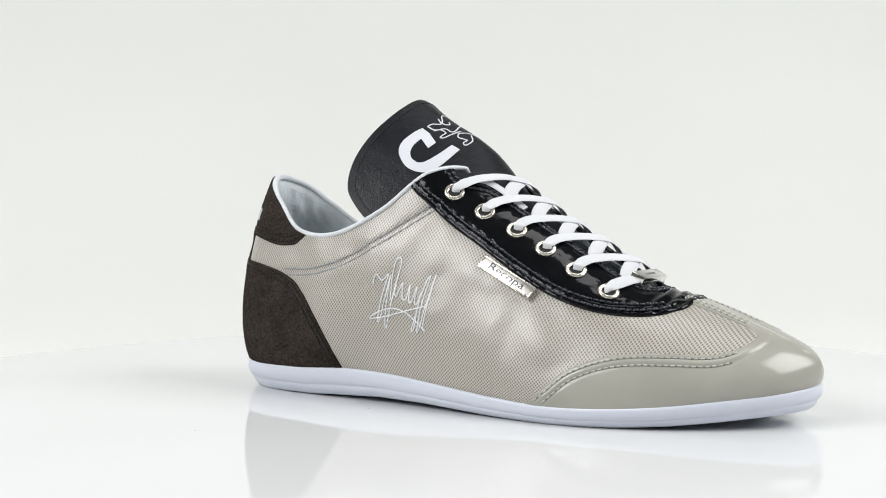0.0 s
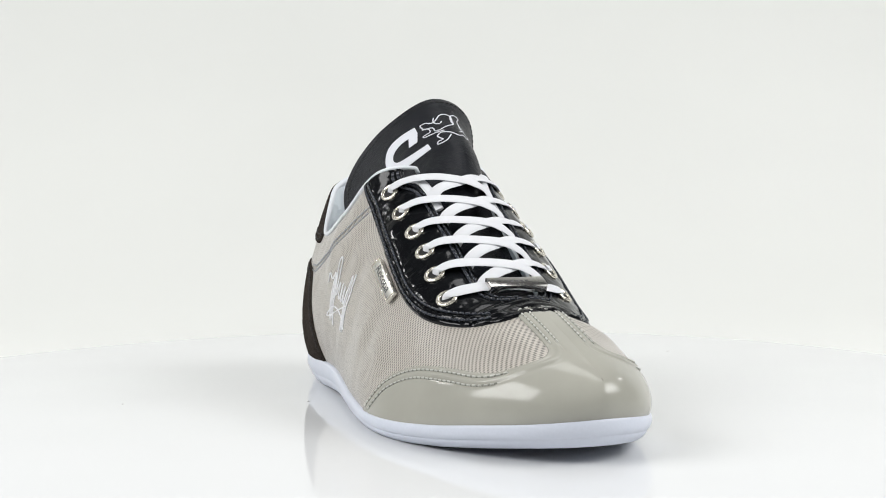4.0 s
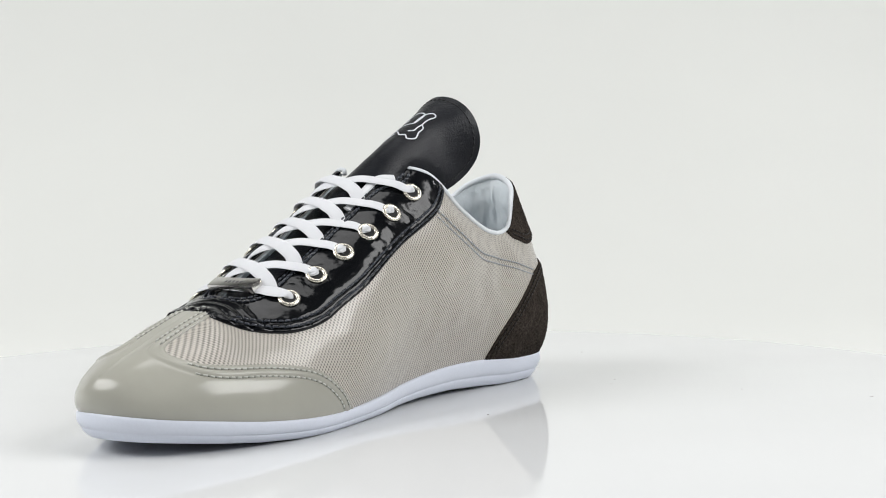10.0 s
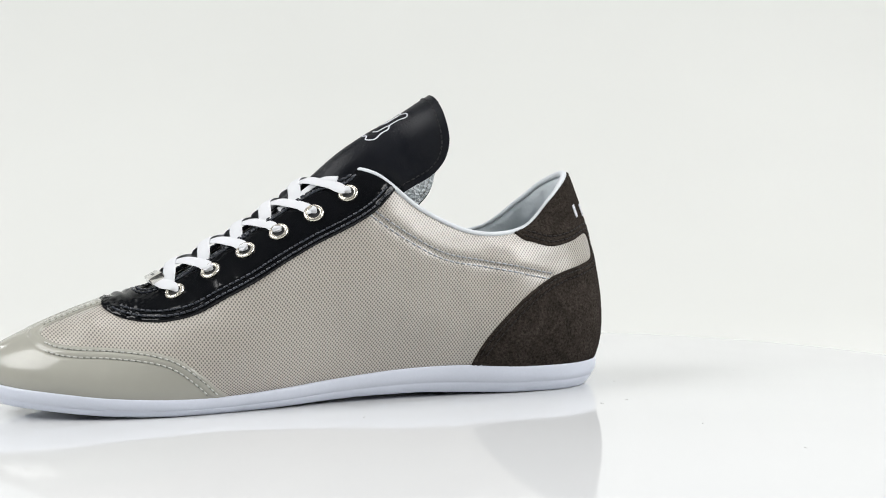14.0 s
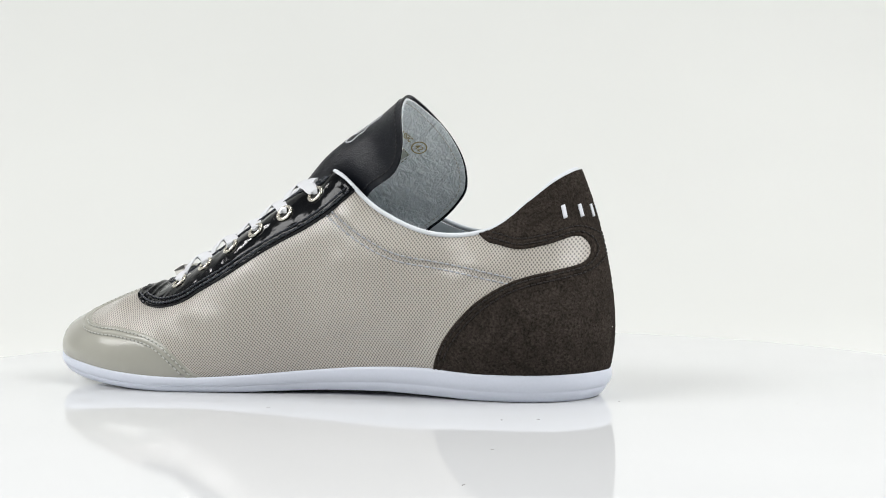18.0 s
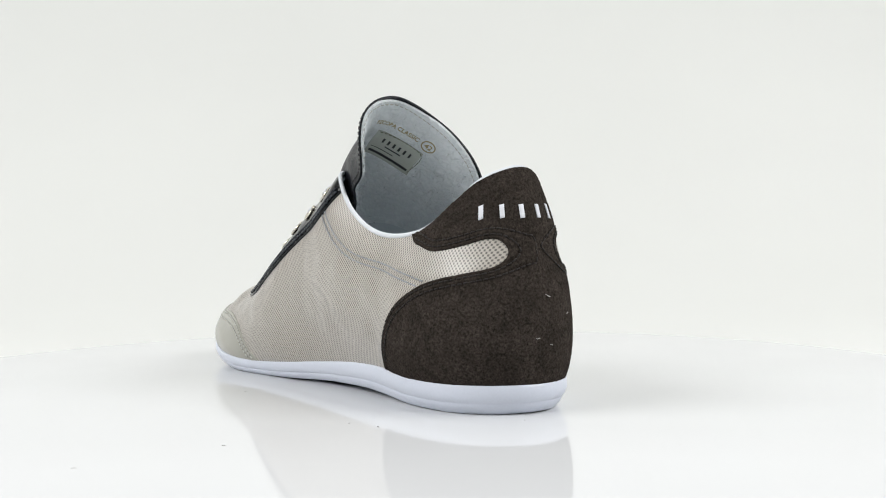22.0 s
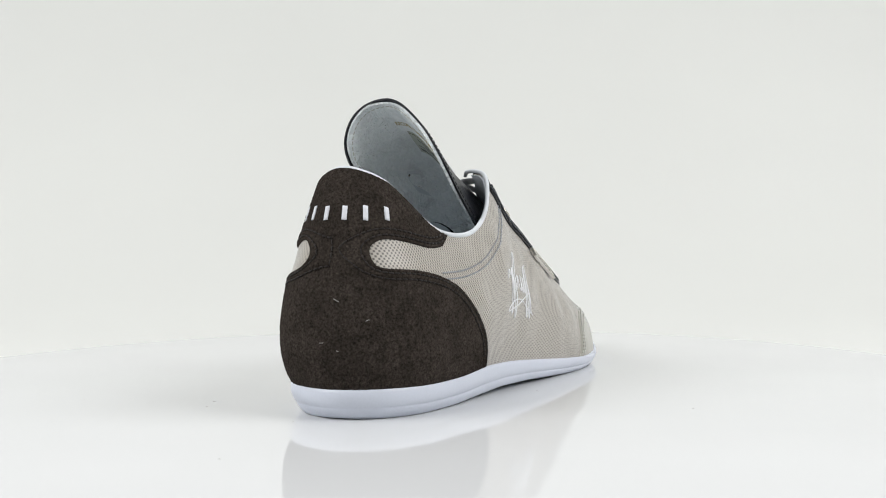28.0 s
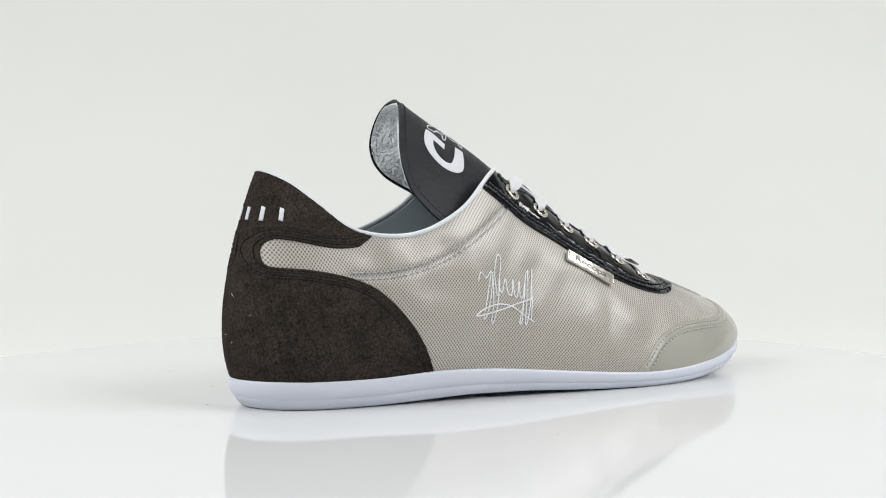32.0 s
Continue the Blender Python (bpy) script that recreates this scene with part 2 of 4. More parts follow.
def upper(s, v):
    """The surface of the upper, in millimetres: s runs round the shoe, v from the sole (0) to the rim or ridge (1)."""
    s, v = np.broadcast_arrays(np.asarray(s, float), np.asarray(v, float))
    x, y, nx, ny = outline(s, -0.6)
    o1 = round_table(T_O1, s)
    p0 = np.stack([x, y, round_table(T_FZ, s) - 0.5], -1)
    p1 = p0 + np.stack([nx * o1, ny * o1, round_table(T_U1, s)], -1)
    p3 = np.stack([round_table(T_RX, s), round_table(T_RY, s), round_table(T_RZ, s)], -1)
    p2 = p3 + np.stack([round_table(T_F2, s), round_table(T_O2, s), -round_table(T_D2, s)], -1)
    w = v[..., None]
    return (1 - w) ** 3 * p0 + 3 * w * (1 - w) ** 2 * p1 + 3 * w * w * (1 - w) * p2 + w ** 3 * p3


def upper_normal(s, v):
    e = 0.01
    v = np.clip(np.asarray(v, float), 0.01, 0.99)
    n = np.cross(upper(s + e, v) - upper(s - e, v), upper(s, v + e) - upper(s, v - e))
    return n / np.maximum(np.linalg.norm(n, axis=-1, keepdims=True), 1e-9)


def sheet(s0, s1, v0, v1, ns, nv):
    """A grid on the upper: the points' s and v, and the quads."""
    s, v = np.meshgrid(np.linspace(s0, s1, ns + 1), np.linspace(v0, v1, nv + 1), indexing="ij")
    idx = np.arange((ns + 1) * (nv + 1)).reshape(ns + 1, nv + 1)
    quads = np.stack([idx[:-1, :-1], idx[1:, :-1], idx[1:, 1:], idx[:-1, 1:]], -1).reshape(-1, 4)
    return s.ravel(), v.ravel(), quads


def clip(sv, faces, f):
    """Cuts away what has f > 0, with straight cuts across the faces."""
    sv, f = list(map(tuple, sv)), list(map(float, f))
    out, cut = [], {}
    for face in faces:
        vals = [f[i] for i in face]
        if max(vals) <= 0:
            out.append(tuple(face))
            continue
        if min(vals) > 0:
            continue
        poly = []
        for k in range(len(face)):
            a, b = face[k], face[(k + 1) % len(face)]
            fa, fb = f[a], f[b]
            if fa <= 0:
                poly.append(a)
            if (fa <= 0) != (fb <= 0):
                key = (min(a, b), max(a, b))
                if key not in cut:
                    w = fa / (fa - fb)
                    sv.append(tuple(sv[a][q] + w * (sv[b][q] - sv[a][q]) for q in range(len(sv[a]))))
                    f.append(0.0)
                    cut[key] = len(sv) - 1
                poly.append(cut[key])
        if len(poly) >= 3:
            out.append(tuple(poly))
    return np.array(sv), out


def compact(sv, faces):
    used = sorted({i for fc in faces for i in fc})
    to = {o: n for n, o in enumerate(used)}
    return sv[used], [tuple(to[i] for i in fc) for fc in faces]


def smooth_line(points, closed=True, n=8):
    """A finer line through the given corners."""
    p = np.array(points, float)
    k = len(p)
    out = []
    for i in range(k if closed else k - 1):
        if closed:
            a, b, c, d = p[i - 1], p[i], p[(i + 1) % k], p[(i + 2) % k]
        else:
            a, b, c, d = p[max(i - 1, 0)], p[i], p[i + 1], p[min(i + 2, k - 1)]
        for q in range(n):
            f = q / n
            out.append(b + 0.5 * f * (c - a + f * (2 * a - 5 * b + 4 * c - d + f * (3 * (b - c) + d - a))))
    if not closed:
        out.append(p[-1])
    return np.array(out)


def inside(px, py, poly):
    """Signed distance to a closed polygon: below zero inside."""
    best = np.full(px.shape, 1e18)
    odd = np.zeros(px.shape, bool)
    for (ax, ay), (bx, by) in zip(poly, np.roll(poly, -1, 0)):
        ex, ey = bx - ax, by - ay
        q = np.clip(((px - ax) * ex + (py - ay) * ey) / max(ex * ex + ey * ey, 1e-12), 0, 1)
        best = np.minimum(best, (px - ax - q * ex) ** 2 + (py - ay - q * ey) ** 2)
        odd ^= ((ay > py) != (by > py)) & (px < (bx - ax) * (py - ay) / ((by - ay) if by != ay else 1e-12) + ax)
    return np.where(odd, -1, 1) * np.sqrt(best)


# ---------------------------------------------------------------- mesh helpers
def finish(me, mat, smooth=True, angle=None):
    me.materials.append(mat)
    if smooth:
        me.polygons.foreach_set("use_smooth", [True] * len(me.polygons))
        if angle:
            me.set_sharp_from_angle(angle=radians(angle))
    return me


def mesh_of(name, verts, faces, mat, uv=None, smooth=True, angle=None, shift=True):
    """A mesh from shoe millimetres, moved to the table's axis and into metres."""
    v = (np.asarray(verts, float) - (np.array(AXIS) if shift else 0)) * MM
    me = bpy.data.meshes.new(name)
    me.from_pydata(v.tolist(), [], [tuple(int(i) for i in f) for f in faces])
    if uv is not None:
        layer = me.uv_layers.new(name="UVMap")
        loops = np.empty(len(me.loops), int)
        me.loops.foreach_get("vertex_index", loops)
        layer.data.foreach_set("uv", (np.asarray(uv)[loops] * MM).ravel())
    me.validate()
    return finish(me, mat, smooth, angle)


def part(name, me, parent, label=""):
    ob = new(name, me)
    ob.parent = parent
    return tagged(ob, label)


def thick(outer, faces, inner):
    """Closes a sheet to a slab: its outer points, faces, and the inner points."""
    n = len(outer)
    edges = {}
    for fc in faces:
        for a, b in zip(fc, fc[1:] + fc[:1]):
            edges[(a, b)] = edges.get((a, b), 0) + 1
    fs = list(faces) + [tuple(i + n for i in reversed(fc)) for fc in faces]
    for a, b in edges:
        if (b, a) not in edges:
            fs.append((b, a, a + n, b + n))
    return np.vstack([outer, inner]), fs


def panel(name, keep, top, depth, mat, parent, label="", span=(0, AROUND, 0, 1), grid=(420, 60), round_edge=0.7, extra=None):
    """A piece of the upper where keep(side, x, y, z) < 0, its face raised by top mm and depth mm thick, with a rolled edge."""
    s, v, quads = sheet(*span, *grid)
    p = upper(s, v)
    side = np.where(s % AROUND < N_ST, -1, 1)
    f = keep(side, p[:, 0], p[:, 1], p[:, 2])
    sv, faces = clip(np.stack([s, v, f], 1), quads, f)
    sv, faces = compact(sv, faces)
    base, nrm = upper(sv[:, 0], sv[:, 1]), upper_normal(sv[:, 0], sv[:, 1])
    edge = np.clip(-sv[:, 2] / round_edge, 0, 1)
    lift = top - depth * 0.6 * (1 - edge) ** 2
    more = extra(sv[:, 0], sv[:, 1], base) if extra else 0 * lift
    verts, fs = thick(base + nrm * (lift + more)[:, None], faces, base + nrm * (top - depth + more)[:, None])
    steps = upper(sv[:, 0][:, None], np.linspace(0, 1, 13)[None, :])
    arc = sv[:, 1] * np.linalg.norm(np.diff(steps, axis=1), axis=2).sum(1)
    uv = np.stack([base[:, 0], arc], 1)
    me = mesh_of(name, verts, fs, mat, np.vstack([uv, uv]), angle=50)
    return part(name, me, parent, label)


def tube(line, radius, sides=8, closed=False, flat=1.0, up=None):
    """A round or flat cord along a line. Returns points and faces."""
    line = np.asarray(line, float)
    n = len(line)
    tang = np.gradient(line, axis=0) if not closed else np.roll(line, -1, 0) - np.roll(line, 1, 0)
    tang /= np.maximum(np.linalg.norm(tang, axis=1, keepdims=True), 1e-9)
    verts = []
    ref = np.array((0, 0, 1.0)) if up is None else None
    for i in range(n):
        u = ref if up is None else np.asarray(up[i], float)
        a = np.cross(tang[i], u)
        if np.linalg.norm(a) < 1e-3:
            a = np.cross(tang[i], (0, 1.0, 0))
        a /= np.linalg.norm(a)
        b = np.cross(a, tang[i])
        for k in range(sides):
            w = 2 * math.pi * k / sides
            verts.append(line[i] + a * math.cos(w) * radius + b * math.sin(w) * radius * flat)
    faces = []
    for i in range(n if closed else n - 1):
        j = (i + 1) % n
        for k in range(sides):
            q = (k + 1) % sides
            faces.append((i * sides + k, i * sides + q, j * sides + q, j * sides + k))
    if not closed:
        faces.append(tuple(range(sides))[::-1])
        faces.append(tuple((n - 1) * sides + k for k in range(sides)))
    return np.array(verts), faces


# ---------------------------------------------------------------- the studio
def studio():
    # sweep: floor that curves up into the back wall
    prof = [(-2.2, -0.0028), (0.30, -0.0028)]
    for k in range(1, 33):
        a = math.pi / 2 * k / 32
        prof.append((0.30 + 1.2 * math.sin(a), -0.0028 + 1.2 * (1 - math.cos(a))))
    prof.append((1.5, 2.4))
    bm = bmesh.new()
    rows = [[bm.verts.new((x, y, z)) for y, z in prof] for x in np.linspace(-1.8, 1.8, 9)]
    for a, b in zip(rows, rows[1:]):
        for k in range(len(prof) - 1):
            bm.faces.new((a[k], b[k], b[k + 1], a[k + 1]))
    me = bpy.data.meshes.new("backdrop")
    bm.to_mesh(me)
    bm.free()
    tagged(new("backdrop", finish(me, M_SWEEP)), "seamless white paper sweep curving up behind the table", "backdrop", kind="structure")
    # unseen grey panels added round the set, for bounce light and dark reflections
    for name, c, size in (("unseen_wall_west", (-1.82, -0.35, 1.2), (0.03, 3.75, 2.5)), ("unseen_wall_east", (1.82, -0.35, 1.2), (0.03, 3.75, 2.5)),
                          ("unseen_wall_south", (0, -2.22, 1.2), (3.7, 0.03, 2.5)), ("unseen_ceiling", (0, -0.35, 2.43), (3.7, 3.75, 0.03))):
        bm = bmesh.new()
        bmesh.ops.create_cube(bm, size=1)
        for q in bm.verts:
            q.co = Vector((q.co.x * size[0], q.co.y * size[1], q.co.z * size[2])) + Vector(c)
        me = bpy.data.meshes.new(name)
        bm.to_mesh(me)
        bm.free()
        tagged(new(name, finish(me, M_UNSEEN_WALL, False)), "unseen grey panel added to shape bounce light and reflections", "wall", kind="structure")


def turntable():
    """A white glossy disc with a rounded rim."""
    r, n = 0.30, 160
    prof = [(0.0, 0.0)] + [(r - 0.014 + 0.014 * math.sin(q), -0.0026 * (1 - math.cos(q))) for q in np.linspace(0, math.pi / 2, 9)]
    verts, faces = [(0, 0, 0)], []
    ring = []
    for rr, z in prof[1:]:
        ring.append(len(verts))
        verts += [(rr * math.cos(2 * math.pi * k / n), rr * math.sin(2 * math.pi * k / n), z) for k in range(n)]
    for k in range(n):
        q = (k + 1) % n
        faces.append((0, ring[0] + k, ring[0] + q))
        for a, b in zip(ring, ring[1:]):
            faces.append((a + k, b + k, b + q, a + q))
    me = bpy.data.meshes.new("turntable")
    me.from_pydata(verts, [], faces)
    finish(me, M_TABLE, True, 40)
    ob = tagged(new("turntable", me), "round glossy white acrylic turntable top", "turntable")
    for k, (x, y) in enumerate(((-63, 71), (44, 67), (-77, 66), (14, -56), (-13, -134), (-77, 132), (114, 12), (-174, -2), (-84, 189), (-99, 11))):
        random.seed(k)
        a, ln = random.uniform(0, 6.28), random.uniform(0.4, 1.0)
        pts = [(x + ln * q * math.cos(a + 0.6 * q), y + ln * q * math.sin(a + 0.6 * q), 0.12) for q in np.linspace(-1, 1, 6)]
        v, f = tube(np.array(pts), 0.08, 5)
        part("dust_speck", mesh_of("dust_speck", v, f, M_DUST, shift=False), ob, "tiny grey dust fibre")
    return ob


studio()
table = turntable()

# ---------------------------------------------------------------- the sneaker
sneaker = tagged(new("sneaker"), "low beige mesh sneaker with dark suede heel and black laced front", "shoe")


def sole_bottom(x):
    return np.interp(x, (0, 8, 30, 60, 100, 130, 165, 190, 210, 225, 240, 255, 270, 290), (0.6, 0, 0, 0.4, 2.2, 2.0, 0.5, 0, 0.0, 0.4, 1.3, 2.7, 4.3, 6.2))


def make_sole():
    n = 420
    s = np.linspace(0, AROUND, n, endpoint=False)
    x0, y0, nx, ny = outline(s)
    top, bot = round_table(T_FZ, s), sole_bottom(x0)
    # out from the feather line, and height between bottom (0) and lip (1)
    prof = ((-4, 0.95), (0.2, 1.0), (1.0, 0.97), (1.25, 0.9), (1.22, 0.66), (1.05, 0.46), (0.72, 0.405), (0.55, 0.385), (0.7, 0.35), (0.6, 0.22), (0.0, 0.09), (-0.9, 0.02), (-2.0, 0.0), (-12, 0.0))
    verts, faces = [], []
    draft = np.interp(x0, (0, 40, 90, 200, 250, 290), (3.4, 2.4, 1.3, 1.2, 1.8, 2.4))  # the side leans in towards the ground
    for o, hgt in prof:
        o = o - draft * min(1.0, max(0.0, 0.62 - hgt) / 0.55)
        verts.append(np.stack([x0 + nx * o, y0 + ny * o, bot + (top - bot) * hgt], 1))
    verts = np.vstack(verts)
    for r in range(len(prof) - 1):
        for k in range(n):
            q = (k + 1) % n
            faces.append((r * n + k, (r + 1) * n + k, (r + 1) * n + q, r * n + q))
    last = (len(prof) - 1) * n
    half = n // 2
    for k in range(half):  # close the underside across the shoe
        a, b, c, d = k, k + 1, (n - k - 1) % n, (n - k) % n
        fc = [last + i for i in dict.fromkeys((a, b, c, d))]
        if len(fc) >= 3:
            faces.append(tuple(fc))
    return part("sole", mesh_of("sole", verts, faces, M_SOLE, angle=60), sneaker, "thin white rubber cupsole")


make_sole()

# panel outlines in side view (x, z) or plan (x, distance from the middle)
HEEL_MED = [(55, 74.5), (50, 70.8), (46, 69.8), (36, 67.6), (24, 69.6), (14, 73), (9.8, 71.2), (8, 66), (10.5, 61.4), (19.7, 58.6), (32, 55.7), (42, 51.8), (53.5, 44.5), (63.3, 35), (71.2, 25.1), (75.8, 15.5), (78, 8)]
HEEL_LAT = [(57, 75), (51.5, 70.8), (47.5, 69.2), (37, 69.2), (21, 72.6), (14.5, 73.2), (10.6, 70.3), (10, 65), (12.5, 61.8), (25, 60.5), (38, 58), (47, 55.2), (55, 51.2), (64, 42.5), (74, 29), (81.5, 14.5), (84, 8)]
HEEL_REST = [(80, -12), (-20, -12), (-20, 125), (40, 125), (57, 84)]
TOE_LAT = [(181.5, 5), (185, 8.5), (191.5, 14), (199.5, 20.9), (210, 25.6), (222, 28.2), (238, 28.7), (253, 28.6), (261, 30.6), (267, 35.5), (270, 45)]
TOE_MED = [(186, 4), (190, 8), (194, 11), (199, 16), (209, 23.5), (220, 27.2), (236, 29.3), (250, 30.2), (259, 31.8), (265, 36), (268, 45)]
STAY_LAT = [(109, 100), (116, 93.1), (125, 86.5), (136, 78.1), (152.3, 68.7), (167.5, 59.6), (182, 51.8), (195, 46.6), (207, 43.4), (218, 42), (227, 42), (233.5, 43.6), (238, 46.5), (239.5, 60)]
STAY_MED = [(106, 99), (112.5, 93.6), (122, 85), (133, 78.2), (149.4, 70.3), (163, 62.8), (176.6, 54.6), (190.5, 47.4), (199, 42.8), (207.2, 40.2), (217, 38.9), (228, 39.9), (235, 42.6), (238.5, 46.5), (239.5, 60)]
STAY_REST = [(235, 130), (106, 130)]
THROAT = [(128, 0), (128, 15), (129.5, 17.5), (133, 17.2), (139, 15), (148, 12.8), (170, 12), (205, 11.5), (214, 10), (219, 6), (220.5, 0)]
lean_at = lambda x: np.interp(x, (100, 121, 136, 158, 188, 213), (1, 2.5, 3, 3, 2, 0.5))
COLLAR_LAT = [(44, 57), (62, 57.4), (81, 61.5), (99, 69.8), (118, 81.2), (131, 89.5)]
COLLAR_MED = [(38, 53.8), (51, 56.6), (69.4, 60.2), (90, 64), (106, 71.7), (119.4, 80.7), (126, 86)]


def two_sided(lat, med, rest):
    return [np.vstack([smooth_line(q, False, 6), rest]) for q in (lat, med)]


heel_polys = two_sided(HEEL_LAT, HEEL_MED, HEEL_REST)
toe_polys = two_sided(TOE_LAT, TOE_MED, [(270, 90), (330, 90), (330, -9), (186, -9)])
stay_polys = two_sided(STAY_LAT, STAY_MED, STAY_REST)
throat_poly = np.vstack([smooth_line(THROAT, False, 6), [(220.5, -9), (128, -9)]])


def in_heel(side, x, y, z):
    return np.where(side < 0, inside(x, z, heel_polys[0]), inside(x, z, heel_polys[1]))


def in_toe(side, x, y, z):
    below = np.where(side < 0, inside(x, z, toe_polys[0]), inside(x, z, toe_polys[1]))
    strip = np.maximum(np.abs(y - 0.5) - 9.5, 232 - x)
    blend = np.clip(0.5 + 0.5 * (strip - below) / 7, 0, 1)
    return strip * (1 - blend) + below * blend - 7 * blend * (1 - blend)


def in_throat(side, x, y, z):
    return inside(x, np.abs(y - lean_at(x)), throat_poly)


def in_stay(side, x, y, z):
    f = np.where(side < 0, inside(x, z, stay_polys[0]), inside(x, z, stay_polys[1]))
    return np.maximum(f, -in_throat(side, x, y, z))


def puff(s, v, p):
    """The padded collar: a crease along its seam, and soft waves in the cloth."""
    side = np.where(s % AROUND < N_ST, -1, 1)
    out = np.zeros(len(s))
    for sign, line in ((-1, COLLAR_LAT), (1, COLLAR_MED)):
        ln = smooth_line(line, False, 5)
        d = np.full(len(s), 1e9)
        for a, b in zip(ln, ln[1:]):
            e = b - a
            q = np.clip(((p[:, 0] - a[0]) * e[0] + (p[:, 2] - a[1]) * e[1]) / (e @ e), 0, 1)
            d = np.minimum(d, np.hypot(p[:, 0] - a[0] - q * e[0], p[:, 2] - a[1] - q * e[1]))
        out += np.where(side == sign, -0.75 * np.exp(-(d / 1.7) ** 2), 0)
    wave = np.array([noise.noise(Vector(q) * 0.035) + 0.8 * noise.noise(Vector(q) * 0.08 + Vector((9, 0, 0))) for q in p])
    x, y, z = p[:, 0], p[:, 1], p[:, 2]
    clear = np.minimum(np.minimum(in_heel(side, x, y, z), in_toe(side, x, y, z)), in_stay(side, x, y, z))
    free = np.clip((clear - 0.5) / 7, 0, 1) * np.clip((z - 14) / 12, 0, 1) * np.clip((1 - v) / 0.1, 0, 1)
    return np.where(clear > -1, out, 0) + np.maximum(1.25 * wave, -0.3) * free


def pad(s, v, p):
    """The lining swells inward round the heel."""
    st = np.minimum(s % AROUND, AROUND - s % AROUND)
    w = np.interp(st, (0, 2.5, 5, 7), (1, 0.8, 0.35, 0.1))
    hill = np.interp(v, (0, 0.45, 0.6, 0.75, 0.88, 0.96, 1), (0, 0, 0.5, 1, 0.85, 0.4, -0.1))
    ripple = np.array([noise.noise(Vector((q[0] * 0.13, q[1] * 0.13, q[2] * 0.04))) + 0.5 * noise.noise(Vector((q[0] * 0.3, q[1] * 0.3, q[2] * 0.11))) for q in p])
    return -w * hill * (5.5 + 2.2 * ripple)


def crease(s, v, p):
    """Folds across the front of the lace panel."""
    x, y = p[:, 0], p[:, 1]
    fold = np.exp(-((x - 229) / 7) ** 2) * np.sin(x * 1.15 + 0.04 * y + 1.2 * np.sin(y * 0.21))
    return 0.45 * fold + 0.25 * np.array([noise.noise(Vector(q) * 0.16) for q in p])


def quilt(keep, rows, dip, swell, pucker=0.0):
    """Dents along the stitch rows and a swelling between them."""
    mid = sum(rows) / len(rows)

    def relief(s, v, p):
        f = keep(np.where(s % AROUND < N_ST, -1, 1), p[:, 0], p[:, 1], p[:, 2])
        out = swell * np.exp(-((f - mid) / 0.9) ** 2)
        for r in rows:
            out -= dip * np.exp(-((f - r) / 0.6) ** 2)
        if pucker:
            near = np.exp(-((f - mid) / 3.2) ** 2)
            out += pucker * near * np.array([noise.noise(Vector(q) * 0.42) for q in p])
        return out
    return relief


def stay_relief(s, v, p):
    return crease(s, v, p) + quilt(in_stay, (-1.6, -3.6), 0.3, 0.25, 0.32)(s, v, p)


def nap(s, v, p):
    """The suede's stitched edges, and the uneven pile of its surface."""
    pile = np.random.default_rng(3).normal(0, 0.11, len(s))
    return quilt(in_heel, (-1.8, -4.2), 0.5, 0.25)(s, v, p) + np.clip(pile, -0.25, 0.35)


shell = panel("mesh_upper", lambda *q: -in_throat(*q) + 0.5, 0.0, 0.8, M_FABRIC, sneaker, "beige woven mesh fabric side", extra=puff)
counter = panel("heel_counter", in_heel, 1.0, 1.4, M_SUEDE, sneaker, "dark brown suede heel counter", span=(-6.6, 6.6, 0, 1), grid=(520, 160), extra=nap)
toe_cap = panel("toe_cap", in_toe, 0.8, 1.2, M_PATENT_GREY, sneaker, "glossy grey patent leather toe cap", span=(8, 22, 0, 1), grid=(420, 110), extra=quilt(in_toe, (-1.6, -4.4), 0.22, 0.3))
eyestay = panel("eyestay", in_stay, 1.2, 1.5, M_PATENT_BLACK, sneaker, "shiny black patent leather lace panel", span=(5.6, 24.4, 0.25, 1), grid=(520, 100), extra=stay_relief)
panel("lining", lambda *q: -in_throat(*q) + 0.2, -0.9, 0.8, M_LINING, sneaker, "white leather lining", grid=(300, 60), extra=pad)


def make_binding():
    s = np.linspace(-7.78, 7.78, 300)
    p, n = upper(s, np.ones_like(s)), upper_normal(s, np.ones_like(s))
    fat = np.interp(np.abs(s), (0, 2, 4, 7, 7.95), (1.7, 1.4, 1.1, 1.05, 0.9))
    p = p - n * (fat * np.interp(np.abs(s), (0, 3.5, 5, 7.95), (0.9, 0.8, 0.25, 0.25)))[:, None] + np.stack([0 * s, 0 * s, np.interp(np.abs(s), (0, 3, 5, 7.95), (0.2, 0.5, 1.2, 1.3))], 1)
    p[0] -= (0, 0, 2)
    p[-1] -= (0, 0, 2)
    v, f = tube(p, 1.0, 10, up=n)
    v = (v.reshape(300, 10, 3) - p[:, None]) * fat[:, None, None] + p[:, None]
    part("collar_binding", mesh_of("collar_binding", v.reshape(-1, 3), f, M_BINDING), sneaker, "white leather collar binding")


make_binding()


def make_insole():
    n = 160
    s = np.linspace(0, AROUND, n, endpoint=False)
    x, y, _, _ = outline(s, -2.5)
    z = round_table(T_FZ, s) + 3
    half = n // 2
    faces = []
    for k in range(half):
        fc = list(dict.fromkeys((k, k + 1, (n - k - 1) % n, (n - k) % n)))
        if len(fc) >= 3:
            faces.append(tuple(fc))
    part("insole", mesh_of("insole", np.stack([x, y, z], 1), faces, M_LINING), sneaker, "pale insole inside the shoe")


make_insole()

# ---------------------------------------------------------------- finding places on the upper
_gs, _gv, _ = sheet(0, AROUND, 0, 1, 360, 90)
_gp = upper(_gs, _gv)
